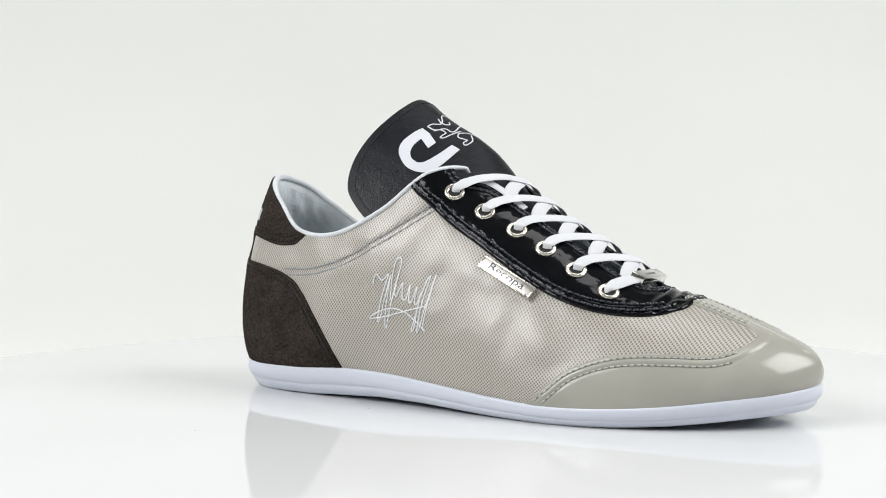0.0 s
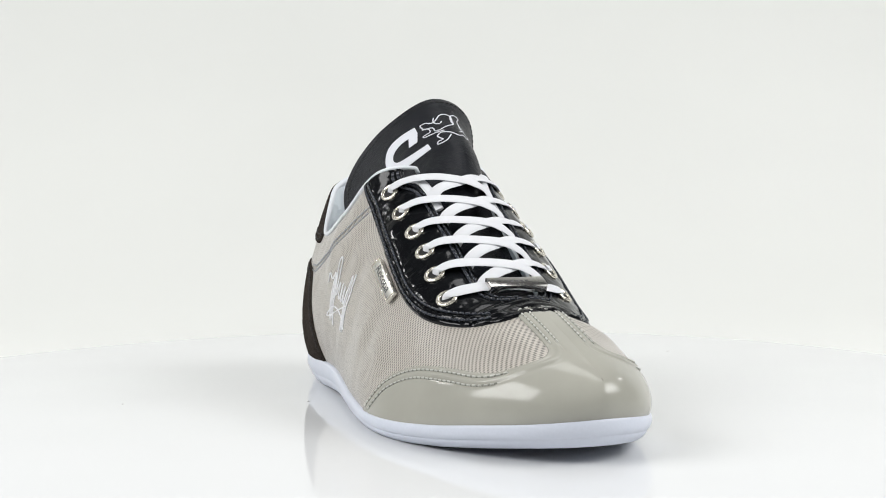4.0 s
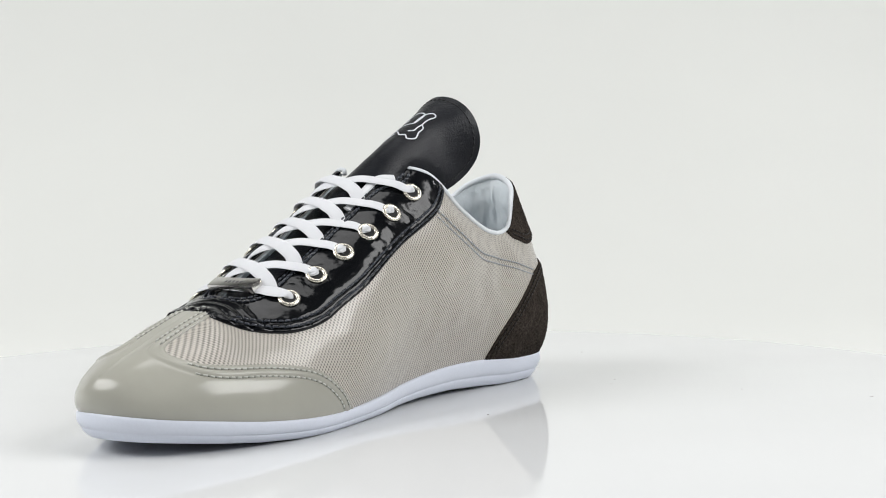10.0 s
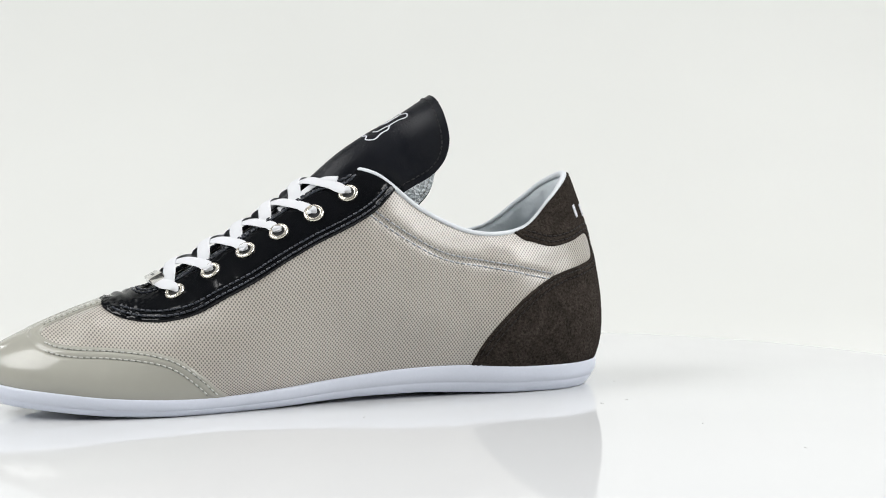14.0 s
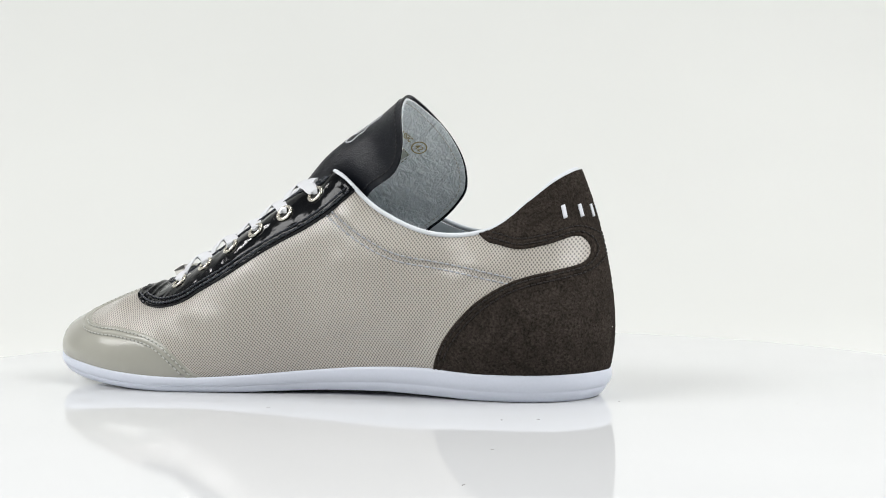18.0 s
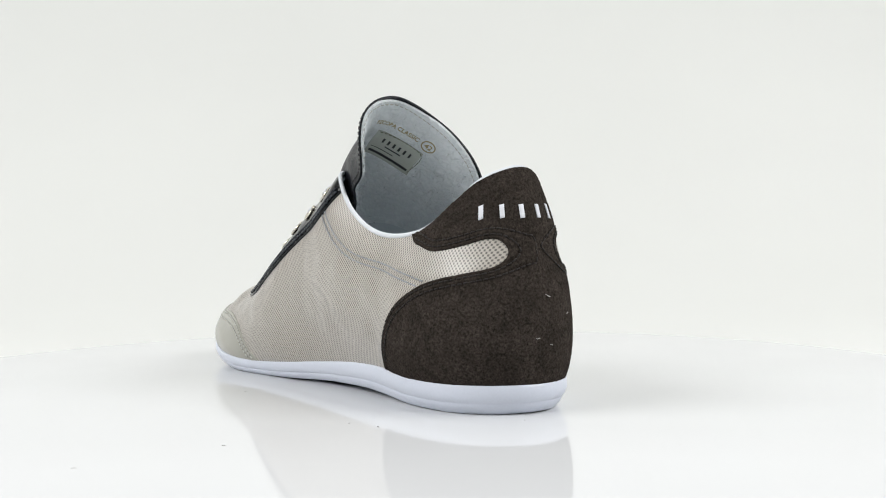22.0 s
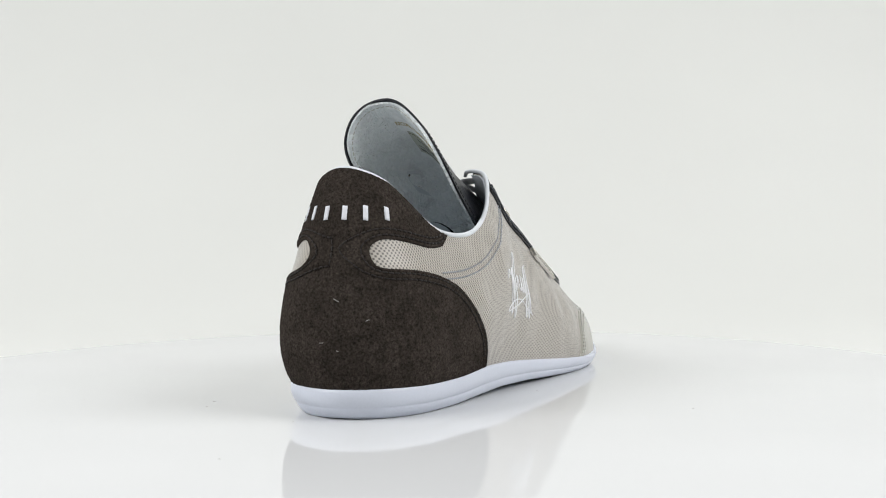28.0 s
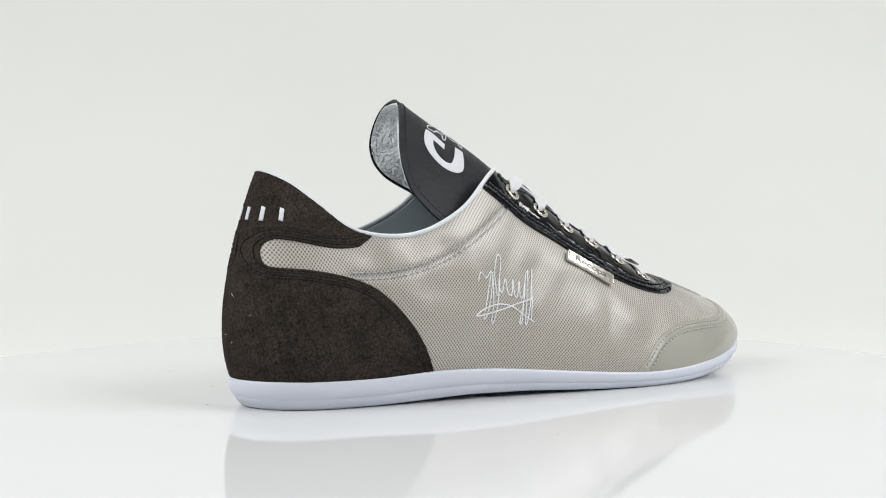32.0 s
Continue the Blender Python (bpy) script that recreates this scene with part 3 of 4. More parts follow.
_gside = np.where(_gs % AROUND < N_ST, -1, 1)


def on_upper(side, x, z):
    """The s and v of the side's place at x, z (millimetres, side view)."""
    d = (_gp[:, 0] - x) ** 2 + (_gp[:, 2] - z) ** 2 + np.where(_gside == side, 0, 1e9)
    i = int(np.argmin(d))
    s, v = _gs[i], _gv[i]
    for _ in range(6):
        e = 1e-3
        p = upper(s, v)
        ds, dv = (upper(s + e, v) - p) / e, (upper(s, v + e) - p) / e
        m = np.array([[ds[0], dv[0]], [ds[2], dv[2]]])
        if abs(np.linalg.det(m)) < 1e-6:
            break
        q = np.linalg.solve(m, [x - p[0], z - p[2]])
        s, v = s + float(np.clip(q[0], -0.3, 0.3)), float(np.clip(v + np.clip(q[1], -0.1, 0.1), 0.0, 1.0))
    return s, v


def place(side, x, z, lift=0.0):
    s, v = on_upper(side, x, z)
    return upper(s, v) + upper_normal(s, v) * lift, upper_normal(s, v)


def level_lines(keep, level, span=(0, AROUND, 0, 1), grid=(420, 60)):
    """Lines on the upper where keep() equals level, as lists of (s, v)."""
    s, v, quads = sheet(*span, *grid)
    p = upper(s, v)
    side = np.where(s % AROUND < N_ST, -1, 1)
    f = keep(side, p[:, 0], p[:, 1], p[:, 2]) - level
    hits, links = {}, {}
    for q in quads[(f[quads].min(1) < 0) & (f[quads].max(1) >= 0)]:
        ends = []
        for a, b in zip(q, np.roll(q, -1)):
            if (f[a] < 0) != (f[b] < 0):
                key = (min(a, b), max(a, b))
                if key not in hits:
                    w = f[a] / (f[a] - f[b])
                    hits[key] = (s[a] + w * (s[b] - s[a]), v[a] + w * (v[b] - v[a]))
                ends.append(key)
        if len(ends) == 2:
            links.setdefault(ends[0], []).append(ends[1])
            links.setdefault(ends[1], []).append(ends[0])
    lines, seen = [], set()
    for start in sorted(links, key=lambda k: len(links[k])):
        if start in seen:
            continue
        chain, at = [start], start
        seen.add(start)
        while True:
            nxt = [k for k in links[at] if k not in seen]
            if not nxt:
                break
            at = nxt[0]
            seen.add(at)
            chain.append(at)
        if len(chain) > 8:
            lines.append(np.array([hits[k] for k in chain]))
    return lines


def stitch_row(points, normals, length=2.0, gap=0.8, radius=0.33, sink=0.05, start=0.5):
    """A row of single stitches along a line: small rounded bars lying in the surface."""
    seg = np.linalg.norm(np.diff(points, axis=0), axis=1)
    at = np.concatenate([[0], np.cumsum(seg)])
    verts, faces = [], []
    t = start
    while t + length < at[-1]:
        ts = np.array([t, t + 0.2 * length, t + 0.8 * length, t + length])
        line = np.stack([np.interp(ts, at, points[:, k]) for k in range(3)], 1)
        nn = np.stack([np.interp(ts, at, normals[:, k]) for k in range(3)], 1)
        nn /= np.linalg.norm(nn, axis=1, keepdims=True)
        line = line + nn * np.array([-radius, radius * 0.6, radius * 0.6, -radius])[:, None] - nn * sink
        v, f = tube(line, radius, 6, up=nn)
        faces += [tuple(i + sum(map(len, verts)) for i in fc) for fc in f]
        verts.append(v)
        t += length + gap
    return (np.vstack(verts), faces) if verts else (np.zeros((0, 3)), [])


def join(pieces):
    verts, faces, n = [], [], 0
    for v, f in pieces:
        verts.append(v)
        faces += [tuple(i + n for i in fc) for fc in f]
        n += len(v)
    return np.vstack(verts), faces


def seam(name, keep, levels, lift, mat, parent, label, good=None, **kw):
    pieces = []
    for lv in levels:
        for ln in level_lines(keep, lv):
            p, n = upper(ln[:, 0], ln[:, 1]), upper_normal(ln[:, 0], ln[:, 1])
            ok = (ln[:, 1] > 0.02) & (ln[:, 1] < 0.985)
            if good:
                ok &= good(p)
            runs = np.split(np.arange(len(ln)), np.where(np.diff(ok.astype(int)) != 0)[0] + 1)
            for r in runs:
                if len(r) > 6 and ok[r[0]]:
                    pieces.append(stitch_row(p[r] + n[r] * lift, n[r], **kw))
    v, f = join([q for q in pieces if len(q[0])])
    return tagged(part(name, mesh_of(name, v, f, mat), parent, label), kind="stuff")


seam("stitching", in_stay, (-1.6, -3.6), 1.3, M_THREAD_BLACK, eyestay, "double row of dark thread", good=lambda p: np.abs(p[:, 1] - lean_at(p[:, 0])) > 15, length=2.2, gap=0.5, radius=0.52)
seam("edge_stitching", in_throat, (2.0, 4.0), 1.3, M_THREAD_BLACK, eyestay, "double row of dark thread", length=2.0, gap=0.6, radius=0.46)
seam("stitching", in_toe, (-1.6, -4.4), 0.75, M_THREAD_GREY, toe_cap, "double row of grey thread", length=1.5, gap=1.1, radius=0.36, good=lambda p: p[:, 0] < 262)
# solid darker dashes: the shade of the needle holes is put into their colour
seam("needle_hole_shade", in_toe, (-1.6, -4.4), 0.75, M_PIT_SHADE, toe_cap, "rows of darker dashes that paint the shade in needle holes", length=0.8, gap=1.8, radius=0.36, sink=0.2, start=2.15, good=lambda p: p[:, 0] < 262)
seam("stitching", in_heel, (-1.8, -4.2), 1.0, M_THREAD_BROWN, counter, "double row of dark brown thread", length=2.0, gap=0.8, radius=0.32, good=lambda p: p[:, 2] > 18)


def on_cloth(side, line, lift=0.0):
    """Places and normals along a side view line, on the uneven fabric."""
    sv = np.array([on_upper(side, x, z) for x, z in line])
    p, n = upper(sv[:, 0], sv[:, 1]), upper_normal(sv[:, 0], sv[:, 1])
    return p + n * (lift + puff(sv[:, 0], sv[:, 1], p))[:, None], n


def collar_seam():
    pieces = []
    for side, line in ((-1, COLLAR_LAT), (1, COLLAR_MED)):
        for off in (-1.4, 1.4):
            ln = smooth_line(line, False, 6)
            d = np.gradient(ln, axis=0)
            d /= np.linalg.norm(d, axis=1, keepdims=True)
            ln = ln + np.stack([-d[:, 1], d[:, 0]], 1) * off
            pieces.append(stitch_row(*on_cloth(side, ln, 0.18), 1.9, 1.0, 0.36))
    v, f = join(pieces)
    tagged(part("collar_stitching", mesh_of("collar_stitching", v, f, M_THREAD_PALE), shell, "double row of grey thread"), kind="stuff")


collar_seam()

# ---------------------------------------------------------------- eyelets and laces
EYE_X = (132.7, 148.5, 163.8, 178.1, 193.0, 208.0)
EYE_Z = (92.1, 83.4, 75.4, 67.6, 59.0, 50.5)


def ring(centre, normal, r_out, r_tube, n=24, m=8, squash=0.7):
    a = np.cross(normal, (0, 0, 1.0))
    a /= np.linalg.norm(a)
    b = np.cross(normal, a)
    verts, faces = [], []
    for i in range(n):
        w = 2 * math.pi * i / n
        d = a * math.cos(w) + b * math.sin(w)
        for k in range(m):
            q = 2 * math.pi * k / m
            verts.append(centre + d * (r_out - r_tube + r_tube * math.cos(q)) + normal * r_tube * squash * math.sin(q))
    for i in range(n):
        for k in range(m):
            faces.append((i * m + k, ((i + 1) % n) * m + k, ((i + 1) % n) * m + (k + 1) % m, i * m + (k + 1) % m))
    return np.array(verts), faces


def disc(centre, normal, r, n=20):
    a = np.cross(normal, (0, 0, 1.0))
    a /= np.linalg.norm(a)
    b = np.cross(normal, a)
    return np.array([centre + r * (a * math.cos(2 * math.pi * i / n) + b * math.sin(2 * math.pi * i / n)) for i in range(n)]), [tuple(range(n))]


eyes = {}
for side in (-1, 1):
    for i in range(6):
        p, n = place(side, EYE_X[i], EYE_Z[i], 1.5)
        eyes[side, i] = (p, n)
        v, f = ring(p, n, 4.5, 0.95)
        ob = part("eyelet", mesh_of("eyelet", v, f, M_METAL), sneaker, "pale gold metal eyelet ring")
        # no opening is cut: a near-black disc paints the shade inside the ring
        v, f = disc(p - n * 0.1, n, 3.5)
        part("hole_shade", mesh_of("hole_shade", v, f, M_HOLE_SHADE), ob, "flat black disc in place of the shade in the eyelet")


def band(line, ups, half=3.1, thin=0.62, narrow=False):
    """A flat lace along a smoothed line."""
    ln, up = smooth_line(line, False, 8), smooth_line(ups, False, 8)
    up /= np.linalg.norm(up, axis=1, keepdims=True)
    v, f = tube(ln, half, 12, flat=thin / half, up=up)
    if narrow:  # gathered where it leaves its eyelet
        m = len(ln)
        run = np.concatenate([[0], np.cumsum(np.linalg.norm(np.diff(ln, axis=0), axis=1))])
        k = np.interp(run, (0, 3.0, 7.5), (0.55, 0.66, 1.0))
        g = v[:m * 12].reshape(m, 12, 3)
        v[:m * 12] = (ln[:, None] + (g - ln[:, None]) * k[:, None, None]).reshape(-1, 3)
    return v, f


def top_at(x, y):
    """Height of the upper over a place near its middle line."""
    d = (_gp[:, 0] - x) ** 2 + (_gp[:, 1] - y) ** 2 + np.where(_gp[:, 2] > 40, 0, 1e9)
    return float(_gp[int(np.argmin(d)), 2])


SLOPE = Vector((0.49, 0, 0.87))
# the run of a lace strand from its eyelet over to the other side: forward, distance from the middle, up
LOW_ROW = [(1.0, 24.0, 3.0), (2.3, 20.5, 4.7), (5.0, 16.0, 5.6), (10.0, 8.5, 5.7), (14.6, -1.2, 4.7), (16.0, -6.8, 2.6), (16.6, -11.2, -0.6), (17.6, -14.5, -5.5)]
HIGH_ROW = [(2.6, 24.0, 3.6), (6.0, 20.5, 5.6), (10.5, 16.0, 6.9), (15.5, 8.5, 7.3), (19.3, -1.2, 5.9), (20.8, -6.8, 4.1), (21.4, -11.2, 1.4), (22.2, -14.5, -3.5)]


def rest_at(x, y, dy):
    """Height of what a lace rests on: the lace panels, or the tongue between them."""
    z = top_at(x, y)
    if abs(dy) < 13:
        low = LEAF_A < 8
        d = (LEAF_P[low][..., 0] - x) ** 2 + (LEAF_P[low][..., 1] - y) ** 2
        z = max(z, float(LEAF_P[low][..., 2].ravel()[int(np.argmin(d))]))
    return z


def lace_rows():
    up = np.array(SLOPE)
    for i in range(6):
        for side in (-1, 1):
            e, n = eyes[side, i]
            y0 = float(lean_at(EYE_X[i]))
            x = EYE_X[i]

            def over(dx, dy, lift):
                """A place lift mm above the lace panels, dy towards this strand's own side."""
                y = y0 + side * dy
                return np.array([x + dx, y, rest_at(x + dx, y, dy)]) + up * lift

            if i < 5:
                g = (1.0, 0.5, 0, 0, 0)[i]  # the upper rows ride higher
                pts = [e - n * 2.0 + np.array([0.8, side * 0.6, 0]), e + n * 1.4 + np.array([0.2, -side * 1.2, 0.6])]
                reach = abs(e[1] - y0)
                for (dx, dy, dz), (hx, _, hz) in zip(LOW_ROW, HIGH_ROW):
                    if side > 0 and dy > 10:  # the medial strands lie closer
                        dz, hz = dz - 1.2, hz - 1.2
                    dy = dy * reach / 25.5 if dy > 10 else dy
                    under = 1.3 * max(0.0, 1 - abs(dy) / 14) if side > 0 else 0.0
                    pts.append(np.array([x + dx + g * (hx - dx), y0 + side * dy, EYE_Z[i] + dz + g * (hz - dz) - under]))
                out = np.array([0.2, side * 0.55, 0.8])
                ups = [n, n, n * 0.6 + out * 0.4, out, out * 0.6 + up * 0.4, up, up, up, up - np.array([0, side * 0.3, 0]), up - np.array([0, side * 0.4, 0])]
            else:
                pts = [e - n * 2.0 + np.array([0.8, side * 0.6, 0]), e + n * 1.5 + np.array([-0.4, -side * 1.6, 0.4]), over(2.5, 16, 2.8), over(4.5, 10, 2.8), over(5.5, 0.2, 2.6)]
                ups = [n, n * 0.8 + up * 0.5, up * 0.8 + n * 0.3, up, up]
            v, f = band(pts, ups, narrow=True)
            part("lace", mesh_of("lace", v, f, M_LACE, angle=60), sneaker, "flat white woven lace")
    for side in (-1, 1):  # the tucked ends
        pts = []
        for x, dy, lift in ((135, 19, 2.4), (141, 15, 2.6), (149, 13.5, 2.2), (157, 13, 1.8), (161, 12.8, 1.4)):
            y = float(lean_at(x)) + side * dy
            pts.append(np.array([x, y, top_at(x, y)]) + up * lift)
        v, f = band(pts, [up + np.array([0, side * 0.5, 0])] * 5, half=1.9)
        part("lace", mesh_of("lace", v, f, M_LACE, angle=60), sneaker, "tucked end of the white lace")




def box_plate(centre, ax, ay, az, w, h, d, bevel=0.4):
    """A bevelled block with its axes."""
    bm = bmesh.new()
    bmesh.ops.create_cube(bm, size=1)
    for q in bm.verts:
        q.co = Vector((q.co.x * w, q.co.y * h, q.co.z * d))
    bmesh.ops.bevel(bm, geom=bm.edges[:], offset=bevel, segments=2, affect="EDGES", profile=0.6)
    bm.verts.ensure_lookup_table()
    m = Matrix((ax, ay, az)).transposed()
    v = np.array([m @ q.co + Vector(centre) for q in bm.verts])
    f = [tuple(q.index for q in fc.verts) for fc in bm.faces]
    bm.free()
    return v, f


def axes_from(ax, az):
    ax, az = Vector(ax).normalized(), Vector(az).normalized()
    ay = az.cross(ax).normalized()
    return ax, ay, ax.cross(ay).normalized()


def lace_lock():
    x = EYE_X[5]
    ax, ay, az = axes_from((0, 1, 0), SLOPE)
    c = Vector((x + 6.6, 0.8, top_at(x + 5.5, 0.8) + 2.6))
    v, f = box_plate(c, ax, ay, az, 24, 6.2, 3.4, 0.5)
    ob = part("lace_lock", mesh_of("lace_lock", v, f, M_CHROME, angle=30), sneaker, "polished metal bar on the lowest lace")
    for k in range(5):  # faint stamped marks
        v, f = box_plate(c + az * 1.72 + ax * (-4 + 2 * k), ax, ay, az, 1.1, 1.3, 0.1, 0.02)
        part("mark", mesh_of("mark", v, f, M_MARK), ob, "faint stamped mark")


lace_lock()


def lettering(text, size, bold=0.0):
    """Flat letters as points (x, y) and faces, their baseline on y = 0, starting at x = 0."""
    cu = bpy.data.curves.new("letters", "FONT")
    cu.body, cu.size, cu.offset, cu.resolution_u = text, size, bold, 3
    ob = bpy.data.objects.new("letters", cu)
    scene.collection.objects.link(ob)
    bpy.context.view_layer.update()
    me = bpy.data.meshes.new_from_object(ob.evaluated_get(bpy.context.evaluated_depsgraph_get()))
    v = np.array([q.co for q in me.vertices])
    f = [tuple(p.vertices) for p in me.polygons]
    bpy.data.objects.remove(ob)
    bpy.data.meshes.remove(me)
    bpy.data.curves.remove(cu)
    return v, f


def badge():
    corners = [place(-1, x, z, 0.9)[0] for x, z in ((156, 64.6), (180.7, 51.7), (179, 47.7), (154.2, 60.4))]
    c = sum(corners) / 4
    ax, ay, az = axes_from((corners[1] - corners[0] + corners[2] - corners[3]), place(-1, 167, 56)[1])
    if ay.z < 0:
        ay, az = -ay, -az
    n = Vector(place(-1, 167, 56)[1])
    if az.dot(n) < 0:
        az = -az
    c = Vector(c) + n * (0.5 + max(0.0, float(np.dot(on_cloth(-1, [(167, 56)])[0][0] - place(-1, 167, 56)[0], np.array(n)))))
    v, f = box_plate(c, ax, ay, az, 28.5, 5.6, 1.5, 0.25)
    ob = part("badge", mesh_of("badge", v, f, M_PLATE, angle=30), sneaker, "polished silver name badge")
    for u, q, w, h in ((0, 2.55, 28.1, 0.5), (0, -2.55, 28.1, 0.5), (13.8, 0, 0.5, 4.5), (-13.8, 0, 0.5, 4.5)):
        v, f = box_plate(c + ax * u + ay * q + az * 0.85, ax, ay, az, w, h, 0.3, 0.1)
        part("rim", mesh_of("rim", v, f, M_METAL, angle=30), ob, "raised pale gold rim")
    tv, tf = lettering("Recopa", 4.6, 0.01)
    tv[:, 0] -= (tv[:, 0].max() + tv[:, 0].min()) / 2
    tv[:, 1] -= 1.3
    tv[:, 0] *= 19.0 / (tv[:, 0].max() - tv[:, 0].min())
    pts = [c + ax * float(q[0]) + ay * float(q[1]) + az * 0.80 for q in tv]
    part("lettering", mesh_of("lettering", np.array(pts), tf, M_MARK, smooth=False), ob, "dark engraved letters")


badge()


def heel_marks():
    """Six upright white printed bars across the heel."""
    for k, q in enumerate(np.linspace(-1, 1, 6)):
        s0 = -1.8 * q - 0.02
        col = []
        for z in np.linspace(80.7, 86.3, 6):
            best = min(np.linspace(0.6, 0.99, 80), key=lambda v: abs(float(upper(s0, v)[2]) - z - 0.6 * (1 - q * q)))
            col.append((s0, best))
        col = np.array(col)
        p, n = upper(col[:, 0], col[:, 1]), upper_normal(col[:, 0], col[:, 1])
        t = upper(col[:, 0] + 0.02, col[:, 1]) - upper(col[:, 0] - 0.02, col[:, 1])
        t /= np.linalg.norm(t, axis=1, keepdims=True)
        outer = np.vstack([p + n * 1.35 - t * 1.05, p + n * 1.35 + t * 1.05])
        m = len(col)
        faces = [(i, i + m, i + m + 1, i + 1) for i in range(m - 1)]
        v, f = thick(outer, faces, outer - np.vstack([n, n]) * 0.5)
        part("printed_mark", mesh_of("printed_mark", v, f, M_PRINT), counter, "white printed bar")


heel_marks()


def scribble():
    """The white stitched flourish on the lateral side, as strokes in side view."""
    strokes = [
        [(102.5, 53), (104, 57), (107, 54.5), (110, 57.5), (108.5, 52), (106, 42), (105, 36.5), (106.5, 38), (109, 47), (111, 57)],
        [(111, 57), (110, 44), (109, 34.5), (110.5, 36), (113, 47), (114.5, 53)],
        [(112, 46), (112, 57), (114, 64), (116, 63), (115, 57), (113.5, 50), (115, 47.5)],
        [(115, 47.5), (117.5, 53.5), (118, 47.5), (120, 46.5), (121.5, 53), (121.5, 46.5), (123, 45.5), (125, 52), (124.5, 45.5), (126, 45), (127.5, 50)],
        [(130, 56.5), (127, 47), (125, 35), (123.5, 33.5), (126, 42), (129, 54), (131, 57)],
        [(131, 57), (128.5, 46), (126.5, 33), (128, 35), (130.5, 45), (133.5, 57.5), (131.5, 47), (129.5, 34.5)],
        [(131, 44), (122, 42), (110, 39), (101, 37.8), (106, 41), (113, 42.5), (120, 41), (126, 37), (131, 33.5)],
    ]
    pieces = []
    for st in strokes:
        ln = smooth_line(st, False, 7)
        p, n = on_cloth(-1, ln, 0.18)
        pieces.append(tube(p, 0.29, 6, up=n))
    v, f = join(pieces)
    part("flourish", mesh_of("flourish", v, f, M_STITCH_WHITE), shell, "white embroidered flourish")


scribble()

# ---------------------------------------------------------------- tongue: a folded leaf, a up along its ridge, w across it
RIDGE_A = (-98, -70, -40, -10, 0, 15, 30, 45, 66.5, 80)
RIDGE_P = ((226, 45), (203, 57), (178, 72.3), (154.5, 92.2), (146.5, 100.6), (134.6, 112.2), (122.1, 120.6), (108.6, 127.8), (90.1, 139.2), (78.5, 146.4))
RIDGE_Y = (0, 0.5, 2, 5, 8, 12.5, 14, 14, 14, 14)
LAT_W = (-75, -65.7, -59, -47.4, -31.6, -17.1, -6.5, 0)
LAT_A, LAT_D = (-46, -42, -39, -33, -24, -14, -6, 0), (-58, -49, -43, -33, -20, -9.5, -2.5, 0)
LOW_W, LOW_A, LOW_D = (0, 5.2, 13.4, 24.2, 33.5, 42), (0, 5, 10, 14, 16.5, 18), (0, -1.5, -8, -18, -27, -35)
TOP_W, TOP_A, TOP_D = (0, 8, 15.7, 22.8, 31.5, 40), (0, 8, 15, 20, 23.5, 26), (0, -0.8, -4, -9, -17, -25)


def tongue_point(a, w):
    """a millimetres up the ridge, w millimetres of arc across from it, lateral below zero."""
    x = np.interp(a, RIDGE_A, [p[0] for p in RIDGE_P])
    z = np.interp(a, RIDGE_A, [p[1] for p in RIDGE_P])
    y = np.interp(a, RIDGE_A, RIDGE_Y)
    fold = np.interp(a, (-100, -30, 0, 18, 70), (0.0, 0.05, 0.55, 1, 1))
    high = np.clip((a - 38) / 20, 0, 1)
    neg = w < 0
    across = np.where(neg, np.interp(w, LAT_W, LAT_A), (1 - high) * np.interp(w, LOW_W, LOW_A) + high * np.interp(w, TOP_W, TOP_A))
    drop = np.where(neg, np.interp(w, LAT_W, LAT_D), (1 - high) * np.interp(w, LOW_W, LOW_D) + high * np.interp(w, TOP_W, TOP_D))
    q, d = fold * across + (1 - fold) * w * 0.95, fold * drop - (1 - fold) * w * w / 60
    px, py, pz = x + 0.637 * d, y + q, z + 0.771 * d
    # low down it stays inside the collar's walls
    wall, rim = np.interp(px, RX[:8], RY[:8]), np.interp(px, RX, RZ)
    room = wall - 3.2 + 0.7 * np.maximum(pz - rim - 1, 0) + 40 * np.clip((px - 140) / 12, 0, 1)
    return np.stack([px, np.clip(py, -room, room), pz], -1)


EDGE_LAT = smooth_line([(-98, -13), (-30, -14), (-8, -40), (6, -62), (16, -67), (24, -68), (31, -67.5), (39.5, -65), (48, -61), (54.8, -53), (59.6, -43), (62.8, -30), (64.4, -15), (65, 0)], False, 6)
EDGE_MED = smooth_line([(-98, 13), (-30, 14), (-8, 36), (6, 42.5), (15, 42), (23, 38.6), (32, 38.5), (40.5, 39), (47, 38), (53, 34), (57.4, 28), (61.2, 20), (63.9, 11), (65, 0.1)], False, 6)


def tongue_edges(a):
    return np.interp(a, EDGE_LAT[:, 0], EDGE_LAT[:, 1]), np.interp(a, EDGE_MED[:, 0], EDGE_MED[:, 1])


TONGUE_A = np.concatenate([np.linspace(-98, 40, 60), 40 + 24.95 * np.sin(np.linspace(0, math.pi / 2, 46)[1:])])
TONGUE_F = np.linspace(0, 1, 61)


LEAF_A, LEAF_W = np.linspace(-104, 78, 92), np.linspace(-76, 44, 61)


def tongue_lattice():
    """The whole sheet that the tongue is cut from, its fold softened, with its normals."""
    P = tongue_point(*np.meshgrid(LEAF_A, LEAF_W, indexing="ij"))
    for _ in range(7):
        P[1:-1] = 0.25 * P[:-2] + 0.5 * P[1:-1] + 0.25 * P[2:]
        P[:, 1:-1] = 0.25 * P[:, :-2] + 0.5 * P[:, 1:-1] + 0.25 * P[:, 2:]
    n = np.cross(np.gradient(P, axis=1), np.gradient(P, axis=0))
    return P, n / np.maximum(np.linalg.norm(n, axis=-1, keepdims=True), 1e-9)


